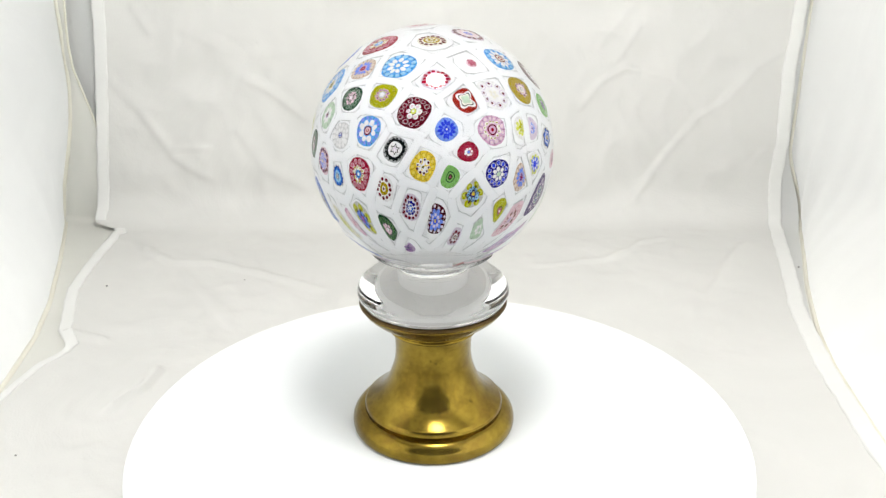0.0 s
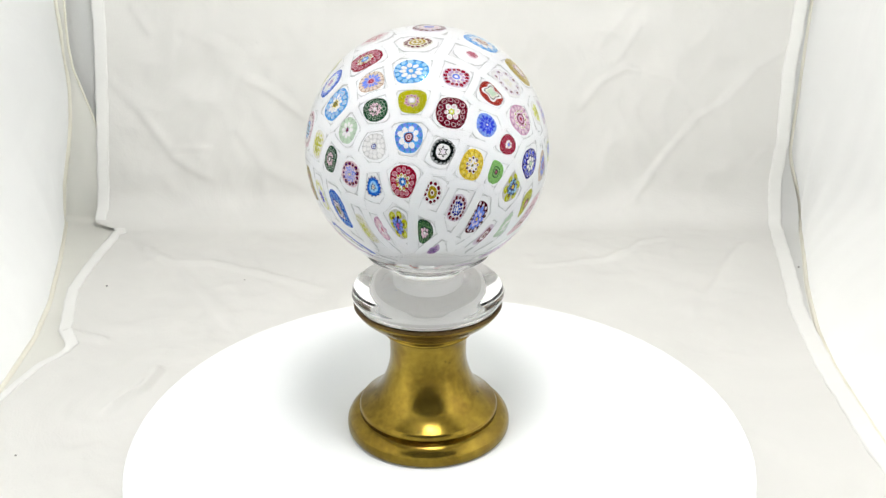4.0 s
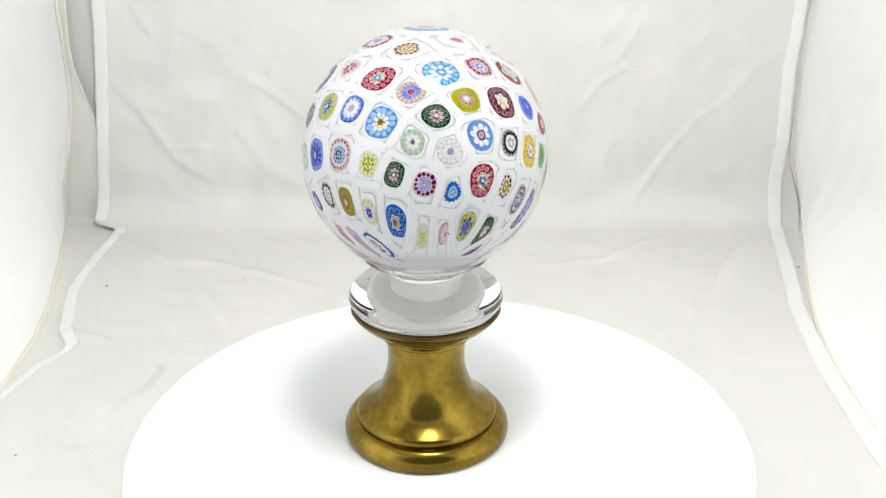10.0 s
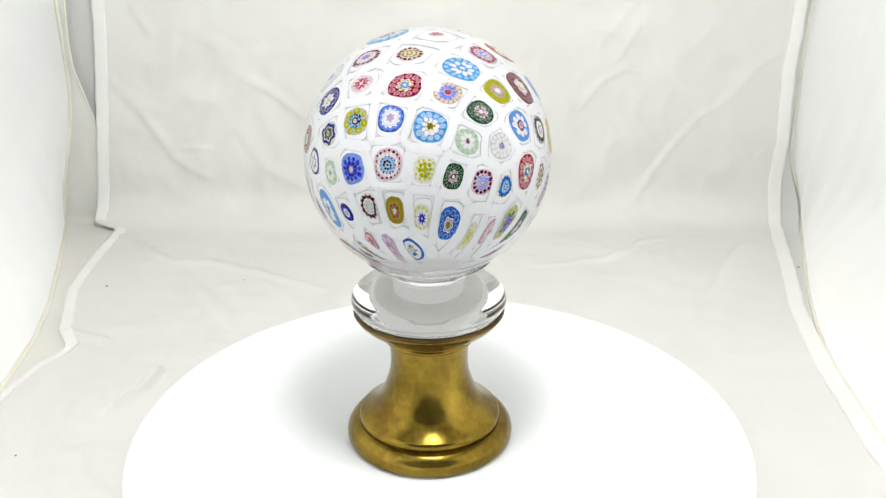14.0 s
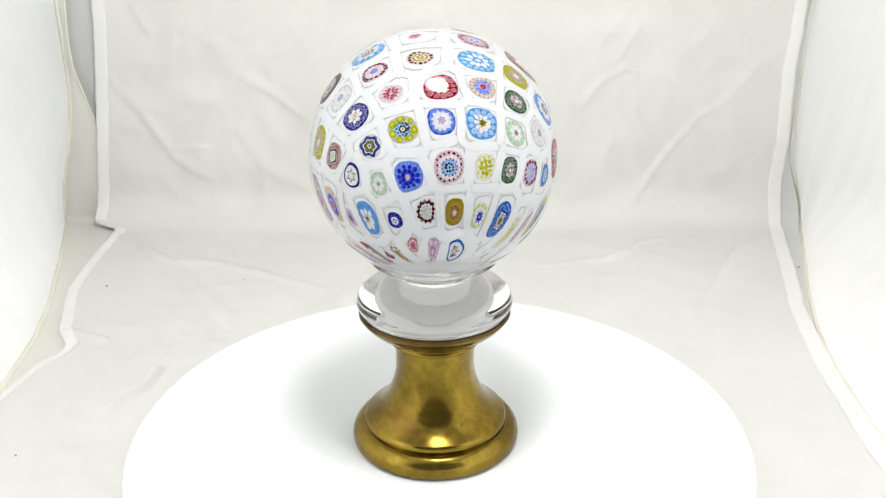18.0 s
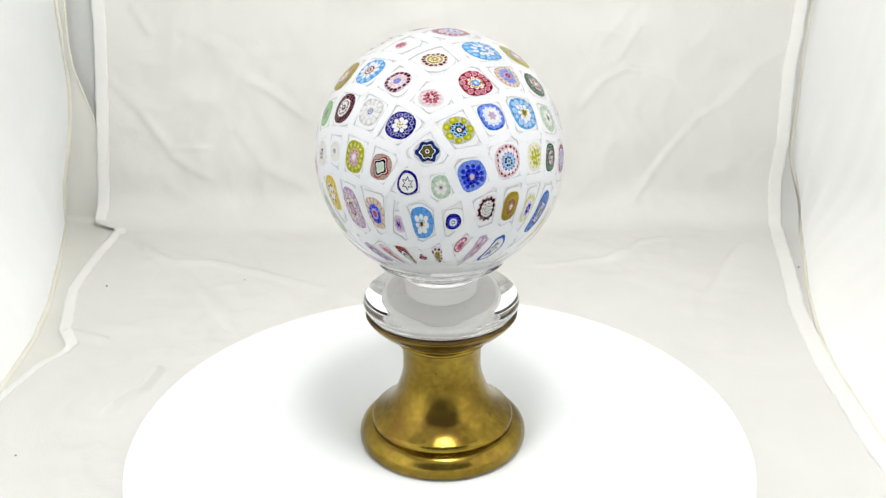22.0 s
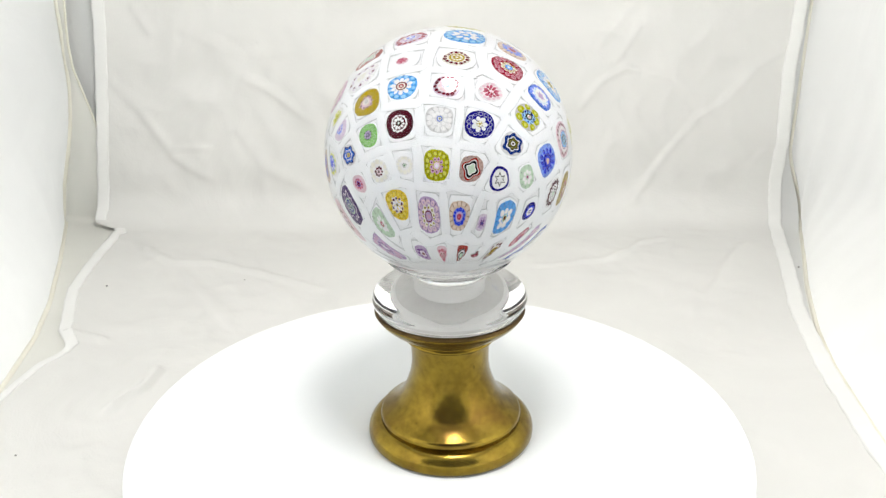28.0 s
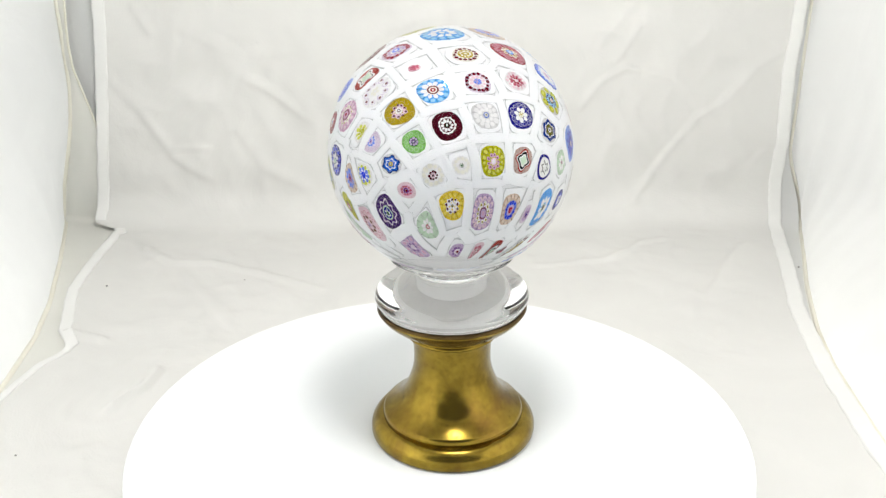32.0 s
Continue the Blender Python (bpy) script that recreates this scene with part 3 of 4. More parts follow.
def one_cane(way, wide, tall, right, up_, lat, lon, body, spec, edges):
    """A slice of patterned cane in its white casing, squeezed by the bars round it."""
    mats, bm = [glass_colour(body), CASING, GROOVE], bmesh.new()
    jig = random.Random(int(lat * 10) * 977 + int(lon * 10))
    p1, p2, square = jig.uniform(0, 6.28), jig.uniform(0, 6.28), jig.uniform(2.0, 2.5)
    steps = 44

    def cell(a):
        c, s = math.cos(a), math.sin(a)
        near = [far / d for d, far in ((x * c + y * s, far) for x, y, far in edges) if d > 0.08]
        near.append(max(1.6 * max(wide, tall), 0.006))
        return max(0.0012, sum(max(0.0008, r) ** -9 for r in near) ** (-1 / 9))

    def rim(a):
        c, s = math.cos(a), math.sin(a)
        oval = 1.03 / (abs(c / wide) ** square + abs(s / tall) ** square) ** (1 / square)
        oval *= 1 + 0.035 * math.sin(2 * a + p1) + 0.025 * math.sin(3 * a + p2) + 0.012 * math.sin(13 * a + p1)
        return (oval ** -6 + (1.06 * cell(a)) ** -6) ** (-1 / 6)
    pads, rims = [cell(k * math.tau / steps) * (1 + 0.07 * noise.noise(Vector((3 * math.cos(k * math.tau / steps) + lat, 3 * math.sin(k * math.tau / steps), lon)))) for k in range(steps)], [rim(k * math.tau / steps) for k in range(steps)]

    def lay(x, y, lift):
        return on_core(way + (right * x + up_ * y) / INNER, lift)

    def spot(u, v, lift):
        seed_ = Vector((1.7 * u + lat, 1.7 * v + lon, 0.5))
        u, v = u + 0.05 * noise.noise(seed_), v + 0.05 * noise.noise(seed_ + Vector((31.0, 7.0, 0)))
        r = math.hypot(u, v)
        if r < 1e-6:
            return lay(0, 0, lift)
        a = math.atan2(v * tall, u * wide)
        k = (a % math.tau) / math.tau * steps
        low = int(k) % steps
        edge = rims[low] + (rims[(low + 1) % steps] - rims[low]) * (k - int(k))
        oval = 1 / math.hypot(math.cos(a) / wide, math.sin(a) / tall)
        reach = min(edge, oval) + (edge - min(edge, oval)) * min(1.0, r) ** 2
        return lay(r * reach * math.cos(a), r * reach * math.sin(a), lift)

    def fill(outline, lift, slot):
        vs = [bm.verts.new(spot(u, v, lift)) for u, v in outline]
        mid = bm.verts.new(spot(sum(u for u, v in outline) / len(outline), sum(v for u, v in outline) / len(outline), lift + 0.00002))
        for a, b in zip(vs, vs[1:] + vs[:1]):
            bm.faces.new((mid, a, b)).material_index = slot

    def cushion(size, levels, slots):
        rings = []
        for r, lift in levels:
            rings.append([bm.verts.new(lay(r * size[k] * math.cos(k * math.tau / steps), r * size[k] * math.sin(k * math.tau / steps), lift)) for k in range(steps)])
        for n, (a, b) in enumerate(zip(rings, rings[1:])):
            for k in range(steps):
                bm.faces.new((a[k], a[(k + 1) % steps], b[(k + 1) % steps], b[k])).material_index = slots[n]
        bm.faces.new(rings[-1]).material_index = slots[-1]
    cushion(pads, ((1.03, 0.0), (1.0, 0.00038), (0.95, 0.00046), (0.85, 0.0005), (0.4, 0.00052)), (2, 1, 1, 1, 1))
    cushion(rims, ((1.04, 0.0003), (1.03, 0.00052), (0.985, 0.00066), (0.9, 0.0007), (0.4, 0.00072)), (2, 0, 0, 0, 0))
    turn = jig.uniform(-0.3, 0.3)
    items = spec.split()
    outer = items[0].split(":")
    rays = outer[0] in "po" and float(outer[3]) > 0.7
    items.insert(int(rays), "w:%d:%s_deep:%.2f:0.045" % (int(outer[1]) if rays else jig.randint(15, 21), body, jig.uniform(0.62, 0.7)))
    for level, item in enumerate(items):
        kind, *rest = item.split(":")
        n, rest = (int(rest[0]), rest[1:]) if kind in "pogqtw" else (0, rest)
        tone, r = rest[0], float(rest[1])
        s = float(rest[2]) if len(rest) > 2 else 0.0
        c, sn = math.cos(turn), math.sin(turn)
        s *= 1.12 if kind == "p" else 1.0
        layers = [(tone, s, 0.0)] + ([(rest[3], s * 0.82, 0.00002)] if kind == "o" else [])
        uneven = [(jig.uniform(0.8, 1.1), jig.uniform(0.96, 1.04), jig.uniform(-0.025, 0.025), jig.uniform(-0.025, 0.025)) for _ in range(max(n, 1))]
        for name, size, more in layers:
            if glass_colour(name) not in mats:
                mats.append(glass_colour(name))
            for which, outline in enumerate(polygon("p" if kind == "o" else kind, n, r, size, 0.84 * size / s if kind == "o" else 0.95)):
                if kind in "po":
                    mu, mv = sum(u for u, v in outline) / len(outline), sum(v for u, v in outline) / len(outline)
                    g, far, du, dv = uneven[which]
                    mu2, mv2 = mu * far + du, mv * far + dv
                    outline = [(mu2 + g * (u - mu), mv2 + g * (v - mv)) for u, v in outline]
                fill([(u * c - v * sn, u * sn + v * c) for u, v in outline], 0.00076 + 0.00004 * level + more, mats.index(glass_colour(name)))
    return part("cane", bm, mats, core, TONES[body] + " patterned flower cane in white casing", smooth=False)


cane(81.5, -179.6, 7.87, 8.02, 18, "cream", "p:14:maroon:.82:.13 d:gold:.6 p:9:cream:.38:.1 d:gold:.26 d:cream:.12")
cane(62.1, 4.2, 8.89, 9.18, -33, "lilacpale", "p:15:crimson:.8:.14 d:cream:.62 p:9:lilac:.5:.14 d:bluelt:.3 d:white:.14")
cane(59.9, 148.6, 8.35, 9.36, -19, "lilacpale", "p:15:maroon:.84:.13 d:white:.68 p:10:pinkpale:.5:.16 d:lilac:.32 p:5:bluelt:.18:.1")
cane(68.0, -51.7, 12.12, 11.94, -33, "sky", "p:14:skylt:.84:.13 p:9:white:.48:.2 d:sky:.22 d:cream:.14")
cane(55.5, 104.0, 10.81, 10.64, 9, "sky", "p:12:skylt:.86:.12 p:10:white:.56:.18 d:white:.42 d:maroon:.36 d:cream:.26 d:crimson:.17 d:cream:.07")
cane(68.0, 64.9, 3.92, 3.40, 39, "pinkpale", "p:6:pink:.6:.3 d:pink:.4")
cane(59.4, -127.0, 11.39, 10.77, 18, "crimson", "o:12:pinkpale:.76:.17:pink p:9:cream:.4:.14 p:9:gold:.4:.06 d:sky:.24 d:white:.1")
cane(52.4, -172.1, 8.12, 7.82, 8, "white", "p:12:pinkpale:.8:.14 p:10:pink:.5:.17 p:6:crimson:.26:.12 d:pinkpale:.1")
cane(54.5, -86.7, 9.43, 9.61, 11, "peach", "p:16:peachlt:.84:.12 p:12:bluelt:.5:.2 d:lilac:.34 d:crimson:.22 d:pink:.12")
cane(46.3, 26.8, 9.17, 10.05, -14, "brick", "q:4:white:.7:.16 q:4:black:.54:.12 q:4:cream:.47:.1 q:4:mint:.34:.06")
cane(45.5, 51.6, 14.01, 12.80, 38, "white", "o:9:lilac:.72:.18:white p:9:maroon:.72:.07 p:5:cream:.2:.12")
cane(39.7, 83.2, 11.03, 11.24, 18, "gold", "o:12:golddk:.75:.2:gold p:9:pinkpale:.42:.15 p:9:maroondk:.45:.08 d:cream:.26 d:brown:.13 d:white:.07")
cane(47.5, -41.2, 10.09, 10.27, -2, "lime", "o:13:olive:.74:.16:lime p:10:pinklilac:.42:.13 p:10:maroondk:.42:.05 d:greylt:.26 d:white:.17")
cane(39.3, -67.1, 9.37, 9.55, -1, "green", "o:12:mint:.74:.15:green p:10:pinkpale:.42:.13 p:10:maroondk:.42:.05 d:greendk:.24 p:6:pinkpale:.16:.1 d:white:.12")
cane(39.7, -12.5, 11.46, 12.68, -5, "maroon", "o:12:pinkpale:.76:.15:maroon p:6:white:.36:.17 p:6:pinkpale:.36:.09 d:limelt:.17 d:cream:.08")
cane(33.6, -103.2, 11.63, 12.33, 2, "sky", "o:12:lilacpale:.74:.17:skylt p:9:white:.44:.13 d:cream:.32 p:6:gold:.17:.1 d:olive:.17")
cane(37.5, -129.6, 9.27, 10.52, 0, "blue", "g:12:bluelt:.92:.05 t:12:white:.8:.62 t:12:skylt:.66:.54 t:12:white:.6:.5 t:6:lilac:.36:.2")
cane(31.7, -153.8, 10.44, 10.67, 10, "ash", "p:7:lime:.74:.24 p:7:limelt:.8:.1 d:olivedk:.54 p:8:skylt:.4:.14 p:8:navy:.4:.07 d:olivedk:.24 d:cream:.14 d:pink:.06")
cane(33.9, 169.5, 10.06, 10.70, 1, "navy", "o:13:white:.76:.14:navy p:7:white:.38:.18 d:gold:.2 p:5:cream:.12:.07")
cane(38.3, 143.9, 9.32, 10.24, -1, "greypale", "p:12:white:.77:.16 p:9:white:.46:.14 d:blue:.21 d:white:.14 d:olive:.07")
cane(33.4, 117.7, 10.17, 11.20, 1, "maroondk", "g:12:maroondk:.9:.03 g:12:white:.6:.03 d:maroondk:.5 p:10:white:.33:.12 t:8:greendk:.24:.12 d:white:.08")
cane(22.8, 98.3, 8.44, 8.47, 7, "greenlt", "o:10:mint:.7:.2:greenlt d:green:.42 p:8:lilac:.3:.1 d:purple:.16 d:mint:.07")
cane(18.7, 70.2, 7.83, 8.43, 16, "lilacpale", "o:11:lilac:.76:.18:lilacpale d:white:.52 p:9:bluelt:.4:.12 d:lilac:.24 d:navy:.1")
cane(21.7, 61.2, 7.32, 8.49, -23, "white", "p:9:limelt:.6:.2 p:6:lime:.32:.17 d:lime:.14")
cane(25.8, 38.2, 10.93, 12.79, -14, "pinklilac", "o:13:lilac:.8:.16:pinkpale p:12:cream:.54:.11 p:12:golddk:.54:.05 d:maroon:.36 d:pinklilac:.27 d:crimson:.12")
cane(29.0, 9.0, 7.74, 9.17, -4, "azure", "w:22:bluelt:.5:.06 p:12:royal:.6:.2 d:royal:.5 p:8:bluelt:.3:.09 d:royal:.2 d:cream:.09")
cane(24.9, -40.6, 9.94, 12.05, -2, "sky", "p:14:bluelt:.84:.12 p:8:white:.54:.22 d:white:.34 d:sky:.36 d:maroon:.3 d:pinkpale:.2 d:crimson:.12 d:cream:.05")
cane(23.4, -81.8, 8.18, 9.62, 4, "mint", "o:12:greenpale:.8:.14:mint p:8:white:.44:.2 d:lilac:.2 p:4:maroon:.1:.06")
cane(17.4, -60.7, 8.72, 10.35, 4, "greypale", "p:13:white:.78:.15 p:9:white:.46:.14 d:navy:.21 d:white:.14 d:blue:.08")
cane(16.1, -20.8, 8.49, 10.40, -1, "stone", "t:16:black:.94:.8 d:white:.6 t:6:black:.46:.24 t:6:white:.34:.17 p:6:lilacpale:.12:.06")
cane(14.7, 20.5, 7.37, 7.73, -6, "crimson", "o:10:pink:.7:.18:crimson d:pink:.46 p:7:white:.3:.13 d:bluelt:.14")
cane(6.5, -4.8, 9.36, 12.55, 0, "yellow", "o:12:gold:.74:.2:yellowlt p:9:white:.42:.15 p:9:maroondk:.45:.08 p:5:white:.17:.12 d:olive:.1")
cane(0.1, 9.7, 6.72, 9.26, -2, "greenlt", "p:12:greenlt:.8:.15 d:green:.5 d:greenlt:.4 d:olivedk:.26 d:pink:.1")
cane(-12.0, 22.9, 8.52, 12.41, -1, "ash", "p:6:lime:.74:.27 p:6:limelt:.8:.13 p:6:maroondk:.62:.09 d:olivedk:.58 p:8:skylt:.44:.15 p:8:navy:.44:.06 d:navy:.24 d:yellow:.16")
cane(-1.6, 37.9, 9.75, 11.72, -4, "navy", "o:11:white:.76:.18:royal d:navy:.5 p:7:white:.36:.17 d:mint:.17")
cane(-7.2, 55.5, 8.04, 11.41, -1, "peach", "p:14:peachlt:.84:.12 p:11:bluelt:.5:.2 d:lilac:.36 p:6:purple:.2:.1 d:crimson:.1")
cane(-2.4, 67.3, 8.00, 8.76, 4, "white", "p:10:limelt:.74:.16 p:8:bluelt:.56:.16 t:8:royal:.5:.26 d:royal:.3")
cane(7.9, 86.1, 7.66, 8.03, 6, "greypale", "g:6:bluedk:.84:.1 g:6:blue:.7:.08 g:6:white:.52:.08 g:6:blue:.42:.06 d:yellow:.24 d:black:.15 d:cream:.07")
cane(-2.4, -43.0, 9.27, 13.80, -1, "crimson", "o:12:pinkpale:.75:.17:pink p:10:cream:.43:.14 p:10:gold:.43:.07 d:sky:.26 p:6:navy:.18:.06 d:white:.1")
cane(-7.5, -60.0, 6.98, 9.21, -1, "white", "t:14:bluedk:.98:.82 d:blue:.82 d:sky:.58 d:skylt:.5 t:6:bluedk:.42:.22 d:cream:.18 d:maroondk:.08")
cane(-2.1, -75.1, 8.53, 10.48, 0, "pinkpale", "p:13:maroon:.8:.14 p:13:navy:.8:.05 p:9:bluelt:.46:.18 p:9:lilacpale:.46:.08 d:bluelt:.22 d:yellow:.13 d:white:.06")
cane(-9.0, -27.3, 7.02, 11.14, -0, "white", "p:11:maroon:.74:.14 d:gold:.5 p:8:golddk:.36:.1 d:cream:.22 d:brown:.12")
cane(3.3, -91.5, 7.27, 10.49, -2, "green", "o:11:mint:.74:.15:green p:8:pinkpale:.4:.14 p:8:maroondk:.4:.05 d:greendk:.22 d:white:.15")
cane(7.9, -106.2, 8.07, 10.71, 1, "cream", "p:11:limelt:.76:.11 p:8:lime:.46:.15 p:4:lime:.16:.13")
cane(9.8, -126.7, 10.57, 12.87, -1, "pinkpale", "p:18:maroon:.84:.07 p:16:white:.66:.12 p:14:navy:.52:.05 d:sky:.46 d:skylt:.4 p:8:maroondk:.24:.08 d:skylt:.16 d:maroondk:.07")
cane(3.6, -148.5, 10.34, 12.72, -2, "azure", "w:24:bluelt:.6:.06 p:11:royal:.64:.17 p:11:navy:.66:.06 d:royal:.5 p:8:navy:.38:.1 d:royal:.3 d:peach:.18")
cane(-1.8, -165.0, 6.48, 9.13, 0, "mint", "o:10:greenpale:.78:.15:mint p:7:white:.44:.2 d:pinklilac:.16 d:maroon:.08")
cane(19.4, -172.3, 8.48, 9.41, 4, "greypale", "g:6:bluedk:.84:.1 g:6:white:.56:.07 g:6:black:.48:.06 g:6:olive:.38:.05 d:olivedk:.26 d:cream:.18 d:black:.1")
cane(-0.1, 177.3, 7.24, 9.84, -1, "navy", "d:white:.82 t:6:black:.62:.33 t:6:white:.49:.24")
cane(7.8, 161.6, 8.45, 9.90, 2, "rosegrey", "q:4:brick:.76:.13 q:4:white:.64:.12 q:4:black:.58:.11 q:4:black:.48:.1 q:4:white:.41:.08 q:4:mint:.33:.06")
cane(10.5, 143.2, 9.12, 11.80, -0, "lime", "o:13:olive:.76:.17:limelt p:9:pinklilac:.42:.14 p:9:maroondk:.42:.05 d:pinkpale:.24 d:white:.14")
cane(9.5, 125.6, 6.53, 7.29, -1, "white", "p:11:cream:.74:.18 d:white:.5 t:8:greendk:.3:.15 d:mint:.16 d:greendk:.08")
cane(3.5, 110.4, 7.77, 9.38, 1, "white", "p:10:cream:.76:.18 d:white:.55 p:8:maroondk:.34:.1 d:pinkpale:.24 t:6:black:.18:.08")
cane(-7.2, 95.3, 6.35, 6.69, 1, "pinkpale", "d:pinklilac:.7 p:9:pink:.5:.12 d:purple:.34 d:maroon:.18")
cane(-29.6, -93.1, 8.35, 18.57, -0, "blue", "o:9:skylt:.74:.2:blue g:6:navy:.56:.05 g:6:white:.46:.06 g:6:navy:.38:.05 g:6:greylt:.33:.04 d:olive:.22")
cane(-23.9, -108.6, 6.60, 12.01, -1, "cream", "p:12:limelt:.8:.13 p:9:white:.6:.18 t:9:royal:.56:.3 d:navy:.26 d:lilac:.12")
cane(-19.2, -123.8, 6.83, 11.67, -0, "gold", "p:14:golddk:.84:.13 d:golddk:.58 p:8:pink:.46:.12 p:8:maroon:.46:.07 d:gold:.26 p:4:cream:.12:.09")
cane(-18.1, -139.2, 6.97, 11.10, -1, "white", "t:13:maroondk:.98:.8 g:12:white:.62:.05 d:maroondk:.48 g:8:white:.43:.04 p:8:greendk:.26:.06 d:mint:.16")
cane(-26.0, -158.0, 4.90, 7.63, -0, "navy", "d:royal:.7 d:white:.5 t:6:navy:.4:.2 d:white:.14")
cane(-27.2, -176.6, 8.44, 16.42, -2, "sky", "o:13:bluelt:.8:.16:sky p:7:white:.46:.2 d:mint:.22 d:brown:.13")
cane(-28.9, 169.4, 4.52, 7.97, -0, "lilacpale", "p:9:lilac:.6:.18 p:6:purple:.34:.16 d:navy:.2")
cane(-22.9, 155.3, 7.87, 14.36, 1, "peach", "p:14:peachlt:.84:.12 d:bluelt:.6 p:11:royal:.48:.14 d:lilac:.34 d:crimson:.2 d:pink:.11")
cane(-22.8, 138.0, 9.15, 17.29, -0, "lilac", "p:14:pinkpale:.78:.15 p:14:lilac:.78:.06 p:11:cream:.5:.15 p:11:golddk:.5:.06 d:maroon:.32 d:lilac:.25 d:pinklilac:.12")
cane(-16.1, 120.4, 8.44, 13.66, -0, "yellow", "o:12:gold:.74:.2:yellowlt p:9:white:.42:.15 p:9:maroondk:.45:.08 p:5:white:.17:.12 d:olive:.1")
cane(-32.4, 105.1, 7.92, 14.38, -2, "mint", "o:10:greenpale:.76:.18:mint p:8:white:.4:.18 d:pink:.18 d:white:.08")
cane(-24.7, 80.8, 9.58, 18.34, -4, "purpledk", "g:8:lilacpale:.7:.1 g:8:purpledk:.6:.09 d:mint:.42 d:navy:.34 t:6:white:.3:.14 d:green:.12")
cane(-36.9, 57.8, 10.68, 23.12, -15, "pinkpale", "o:11:pink:.7:.18:pinkpale p:8:brown:.42:.1 d:pinkpale:.3 d:lilac:.16")
cane(-28.0, 43.7, 6.59, 11.55, 6, "lime", "o:9:limelt:.7:.2:lime d:olive:.44 d:pink:.28 d:white:.12")
cane(-41.0, 34.3, 6.73, 12.76, 6, "mint", "o:9:greenpale:.74:.18:mint p:7:white:.4:.18 d:mint:.14")
cane(-30.5, 1.6, 7.34, 16.25, -0, "maroondk", "p:14:lilacpale:.86:.1 p:10:bluelt:.56:.2 d:bluelt:.4 p:8:lilacpale:.4:.1 d:royal:.22 d:yellow:.13")
cane(-21.3, -12.6, 7.60, 12.81, -1, "lilacpale", "p:14:maroon:.78:.13 d:white:.6 p:10:navy:.44:.12 d:white:.32 p:6:blue:.2:.08 d:white:.08")
cane(-47.4, 16.9, 5.21, 11.38, 3, "lilacpale", "p:9:maroon:.6:.17 d:white:.4 p:5:maroon:.2:.1")
cane(-40.9, -31.9, 5.89, 17.45, 1, "green", "o:10:greenlt:.74:.18:green d:greendk:.5 p:7:pinkpale:.34:.14 d:white:.16")
cane(-34.5, -48.9, 7.26, 17.28, -1, "ash", "p:6:lime:.74:.27 p:6:limelt:.8:.13 p:6:maroondk:.62:.09 d:olivedk:.56 p:8:bluelt:.42:.15 d:royal:.22 p:4:pink:.14:.08")
cane(-59.3, -25.0, 3.26, 8.96, -8, "lilac", "p:8:purple:.56:.22 d:purpledk:.34")
cane(-39.8, -61.2, 4.94, 14.22, 0, "pinklilac", "p:9:pinkpale:.66:.2 p:6:white:.36:.14 d:pink:.16")
cane(-41.9, -77.3, 6.49, 15.58, -2, "cream", "o:11:lime:.7:.2:cream p:7:limelt:.36:.16 d:lime:.14")
cane(-53.5, -118.8, 5.16, 21.58, 1, "blue", "d:white:.82 t:7:black:.62:.24 t:7:white:.46:.14 d:greylt:.14")
cane(-53.2, -136.5, 5.49, 19.64, -3, "lilac", "o:10:lilacpale:.74:.19:pinkpale p:7:pink:.38:.11 d:lilacpale:.2")
cane(-47.0, -150.4, 4.07, 9.50, -2, "pink", "p:9:pinkpale:.7:.17 d:pink:.44 d:purple:.24")
cane(-58.3, -168.5, 4.35, 19.10, -3, "white", "p:10:maroon:.76:.14 d:gold:.52 p:7:brown:.34:.11 d:golddk:.18")
cane(-60.9, 161.0, 5.34, 20.91, 5, "brick", "g:6:black:.7:.1 g:6:white:.58:.09 g:6:black:.42:.06 d:mint:.3")
cane(-60.4, 143.5, 3.56, 14.75, 0, "pinkpale", "p:8:pink:.6:.18 p:5:brown:.3:.12 d:pink:.14")
cane(-61.8, 176.3, 2.19, 6.45, 10, "maroon", "d:pink:.4")
cane(-58.4, 125.3, 3.99, 11.21, 1, "lilac", "p:8:purple:.56:.16 d:lilacpale:.44 d:maroon:.22")
cane(-53.8, 86.3, 6.79, 20.68, -9, "lilac", "o:9:lilacpale:.72:.2:pinklilac p:6:purple:.36:.1 d:lilacpale:.22")


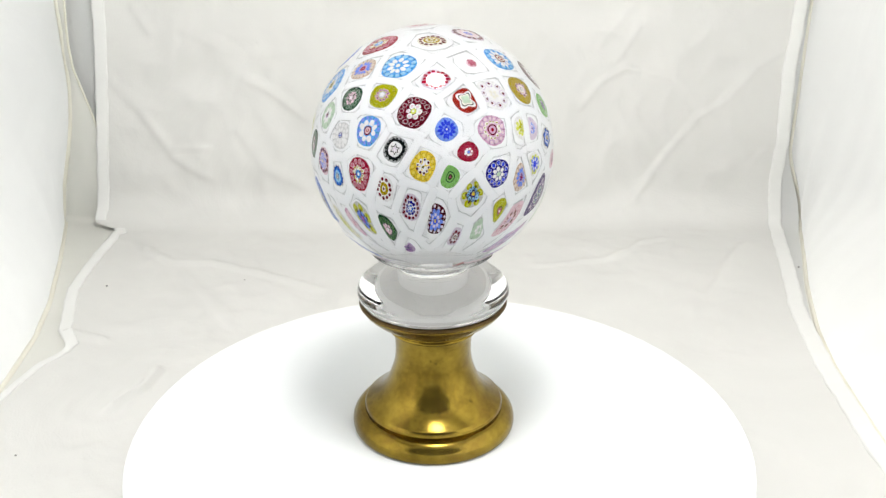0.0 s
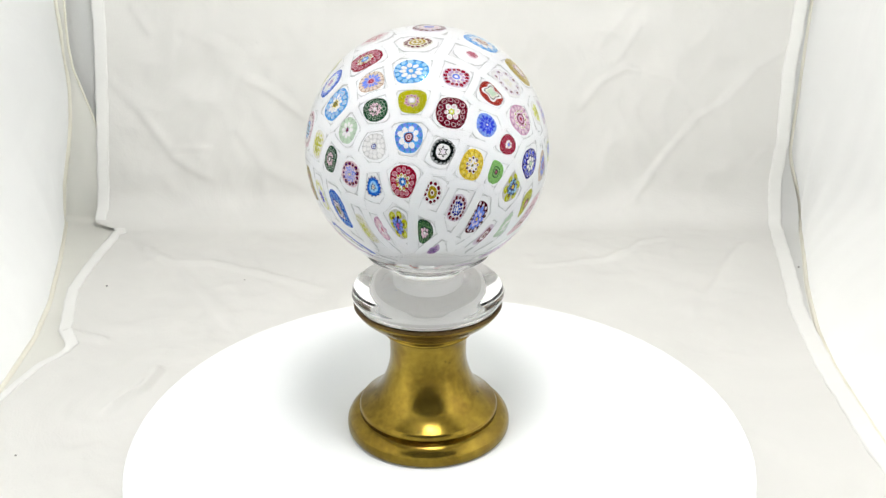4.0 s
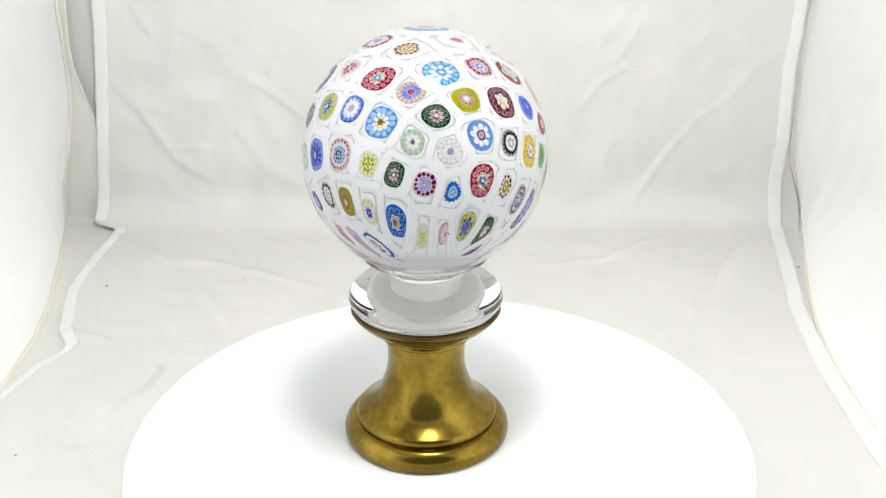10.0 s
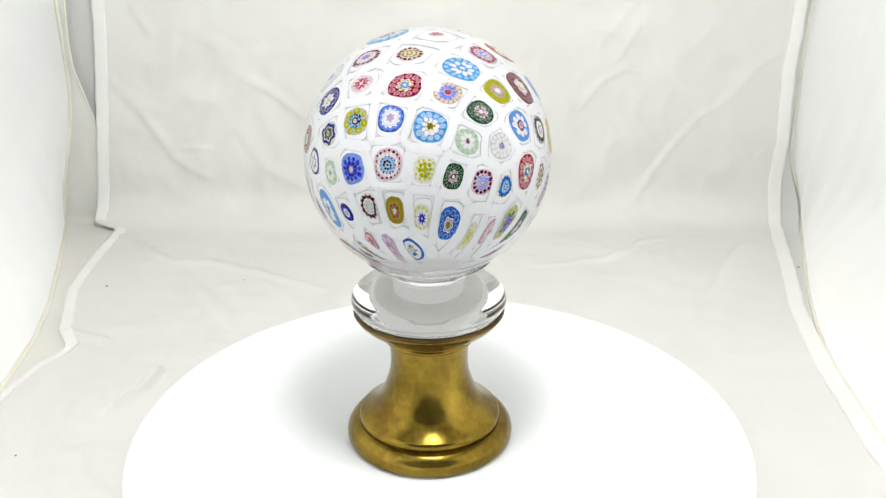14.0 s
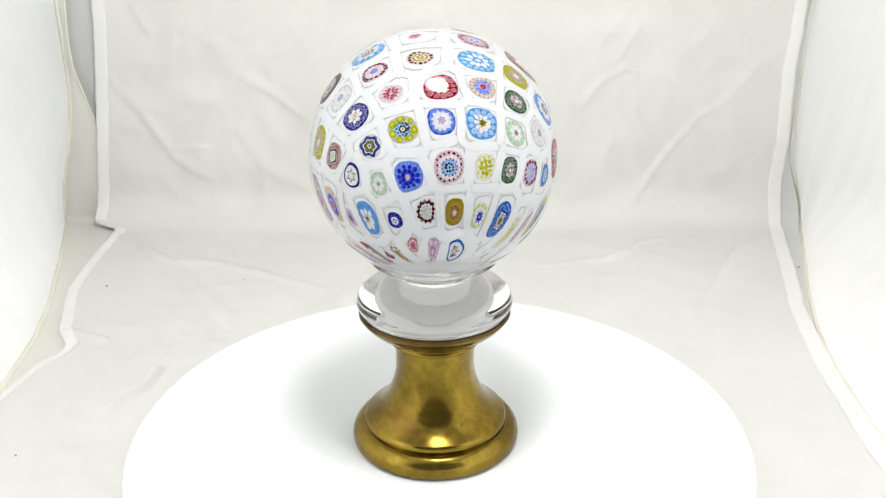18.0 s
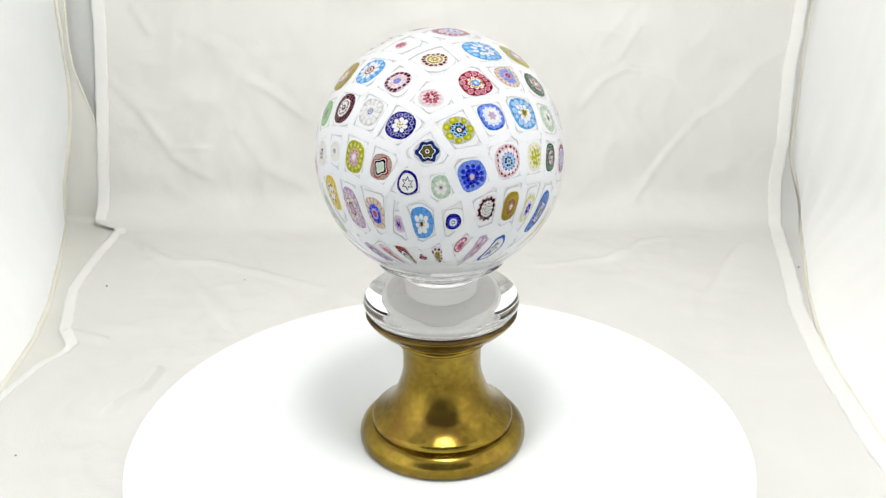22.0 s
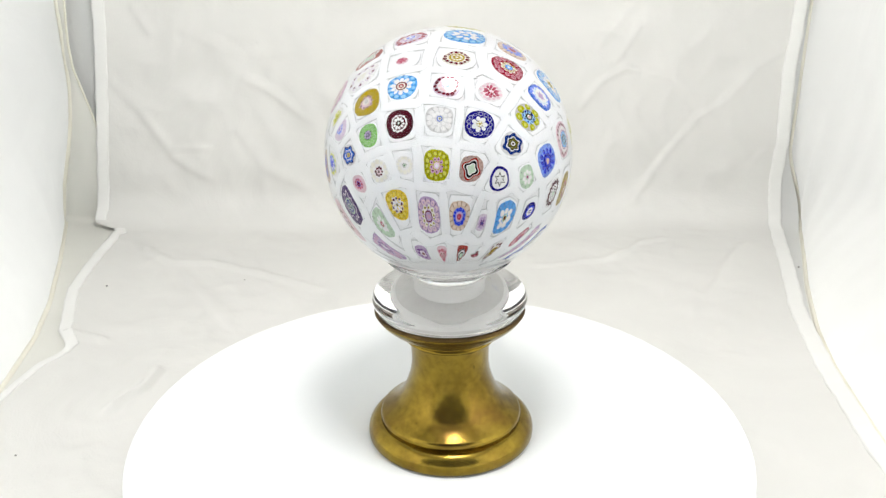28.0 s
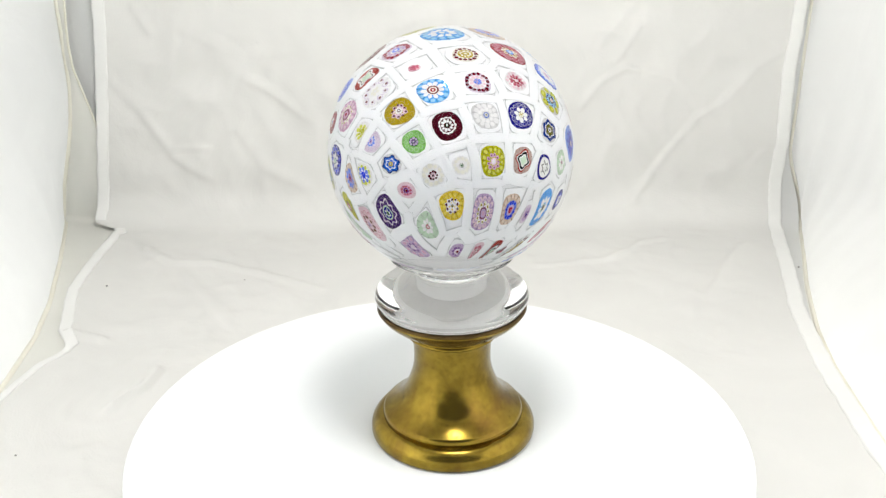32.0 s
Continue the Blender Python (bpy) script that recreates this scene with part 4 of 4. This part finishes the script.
def lattice(borders):
    """White ribbed bars laid basket-wise along the borders between neighbouring canes."""
    pick = random.Random(5)
    for i, j, p, q in borders:
        if p.angle(q) < 0.05:
            continue
        mid = (p + q).normalized()
        if mid.z < (-0.86 if j < len(CANES) else -0.8):
            continue
        along_ = (q - p).normalized()
        across = mid.cross(along_).normalized()
        half_long = min(INNER * p.angle(q) / 2, 0.0075 * drawn_out(mid)) + HALF_BAR * pick.uniform(0.5, 0.95)
        shift = pick.choice((-1, 1)) * HALF_BAR * 0.45
        half = HALF_BAR * pick.uniform(0.78, 1.18) * (1 - 0.12 * (drawn_out(mid) - 1) * abs(along_.z)) * (1 + (drawn_out(mid) - 1) * abs(across.z))
        lift, bow, skew = pick.choice((0.00006, 0.00016, 0.0003)), pick.uniform(-0.001, 0.001), pick.uniform(-0.12, 0.12)
        bm, rings = bmesh.new(), []
        for r, h in ((1.08, -0.3), (1.08, 0.66), (1.0, 0.74), (0.92, 0.9), (0.8, 0.97), (0.5, 1.03), (0.12, 1.05)):
            ring = []
            for k in range(32):
                c, s = math.cos(k * math.tau / 32), math.sin(k * math.tau / 32)
                f = (1 + 0.11 * noise.noise(Vector((2.6 * c, 2.6 * s, i + 0.37 * j)))) / (abs(c) ** 5 + abs(s) ** 5) ** 0.2
                u = f * c * (half_long - (1 - r) * half) + shift
                v = f * s * r * half + bow * (u / half_long) ** 2 + skew * u
                ring.append(bm.verts.new(on_core(mid + (along_ * u + across * v) / INNER, (0.00048 + lift) * h)))
            rings.append(ring)
        for level, (a, b) in enumerate(zip(rings, rings[1:])):
            for k in range(32):
                bm.faces.new((a[k], a[(k + 1) % 32], b[(k + 1) % 32], b[k])).material_index = int(level < 2)
        bm.faces.new(rings[-1])
        bmesh.ops.recalc_face_normals(bm, faces=bm.faces)
        part("lattice_bar", bm, [LATTICE, GROOVE], core)


lattice(build_canes())


# ---- movement ----
def motions():
    """The table turns evenly and carries the finial, which stands a little off its centre."""
    rows_table, rows_knob = [], []
    for t in range(33):
        turn = Matrix.Rotation(radians(7.5663 * t - 2.59 * (t / 32) ** 2), 4, "Z")
        rows_table.append((t, pose(0, 0.0018, 0) @ turn))
        rows_knob.append((t, turn @ pose(-0.00294, 0.00573, 0.0003, 0.30, 0.27, 0)))
    walk(table, rows_table)
    walk(knob, rows_knob)


motions()
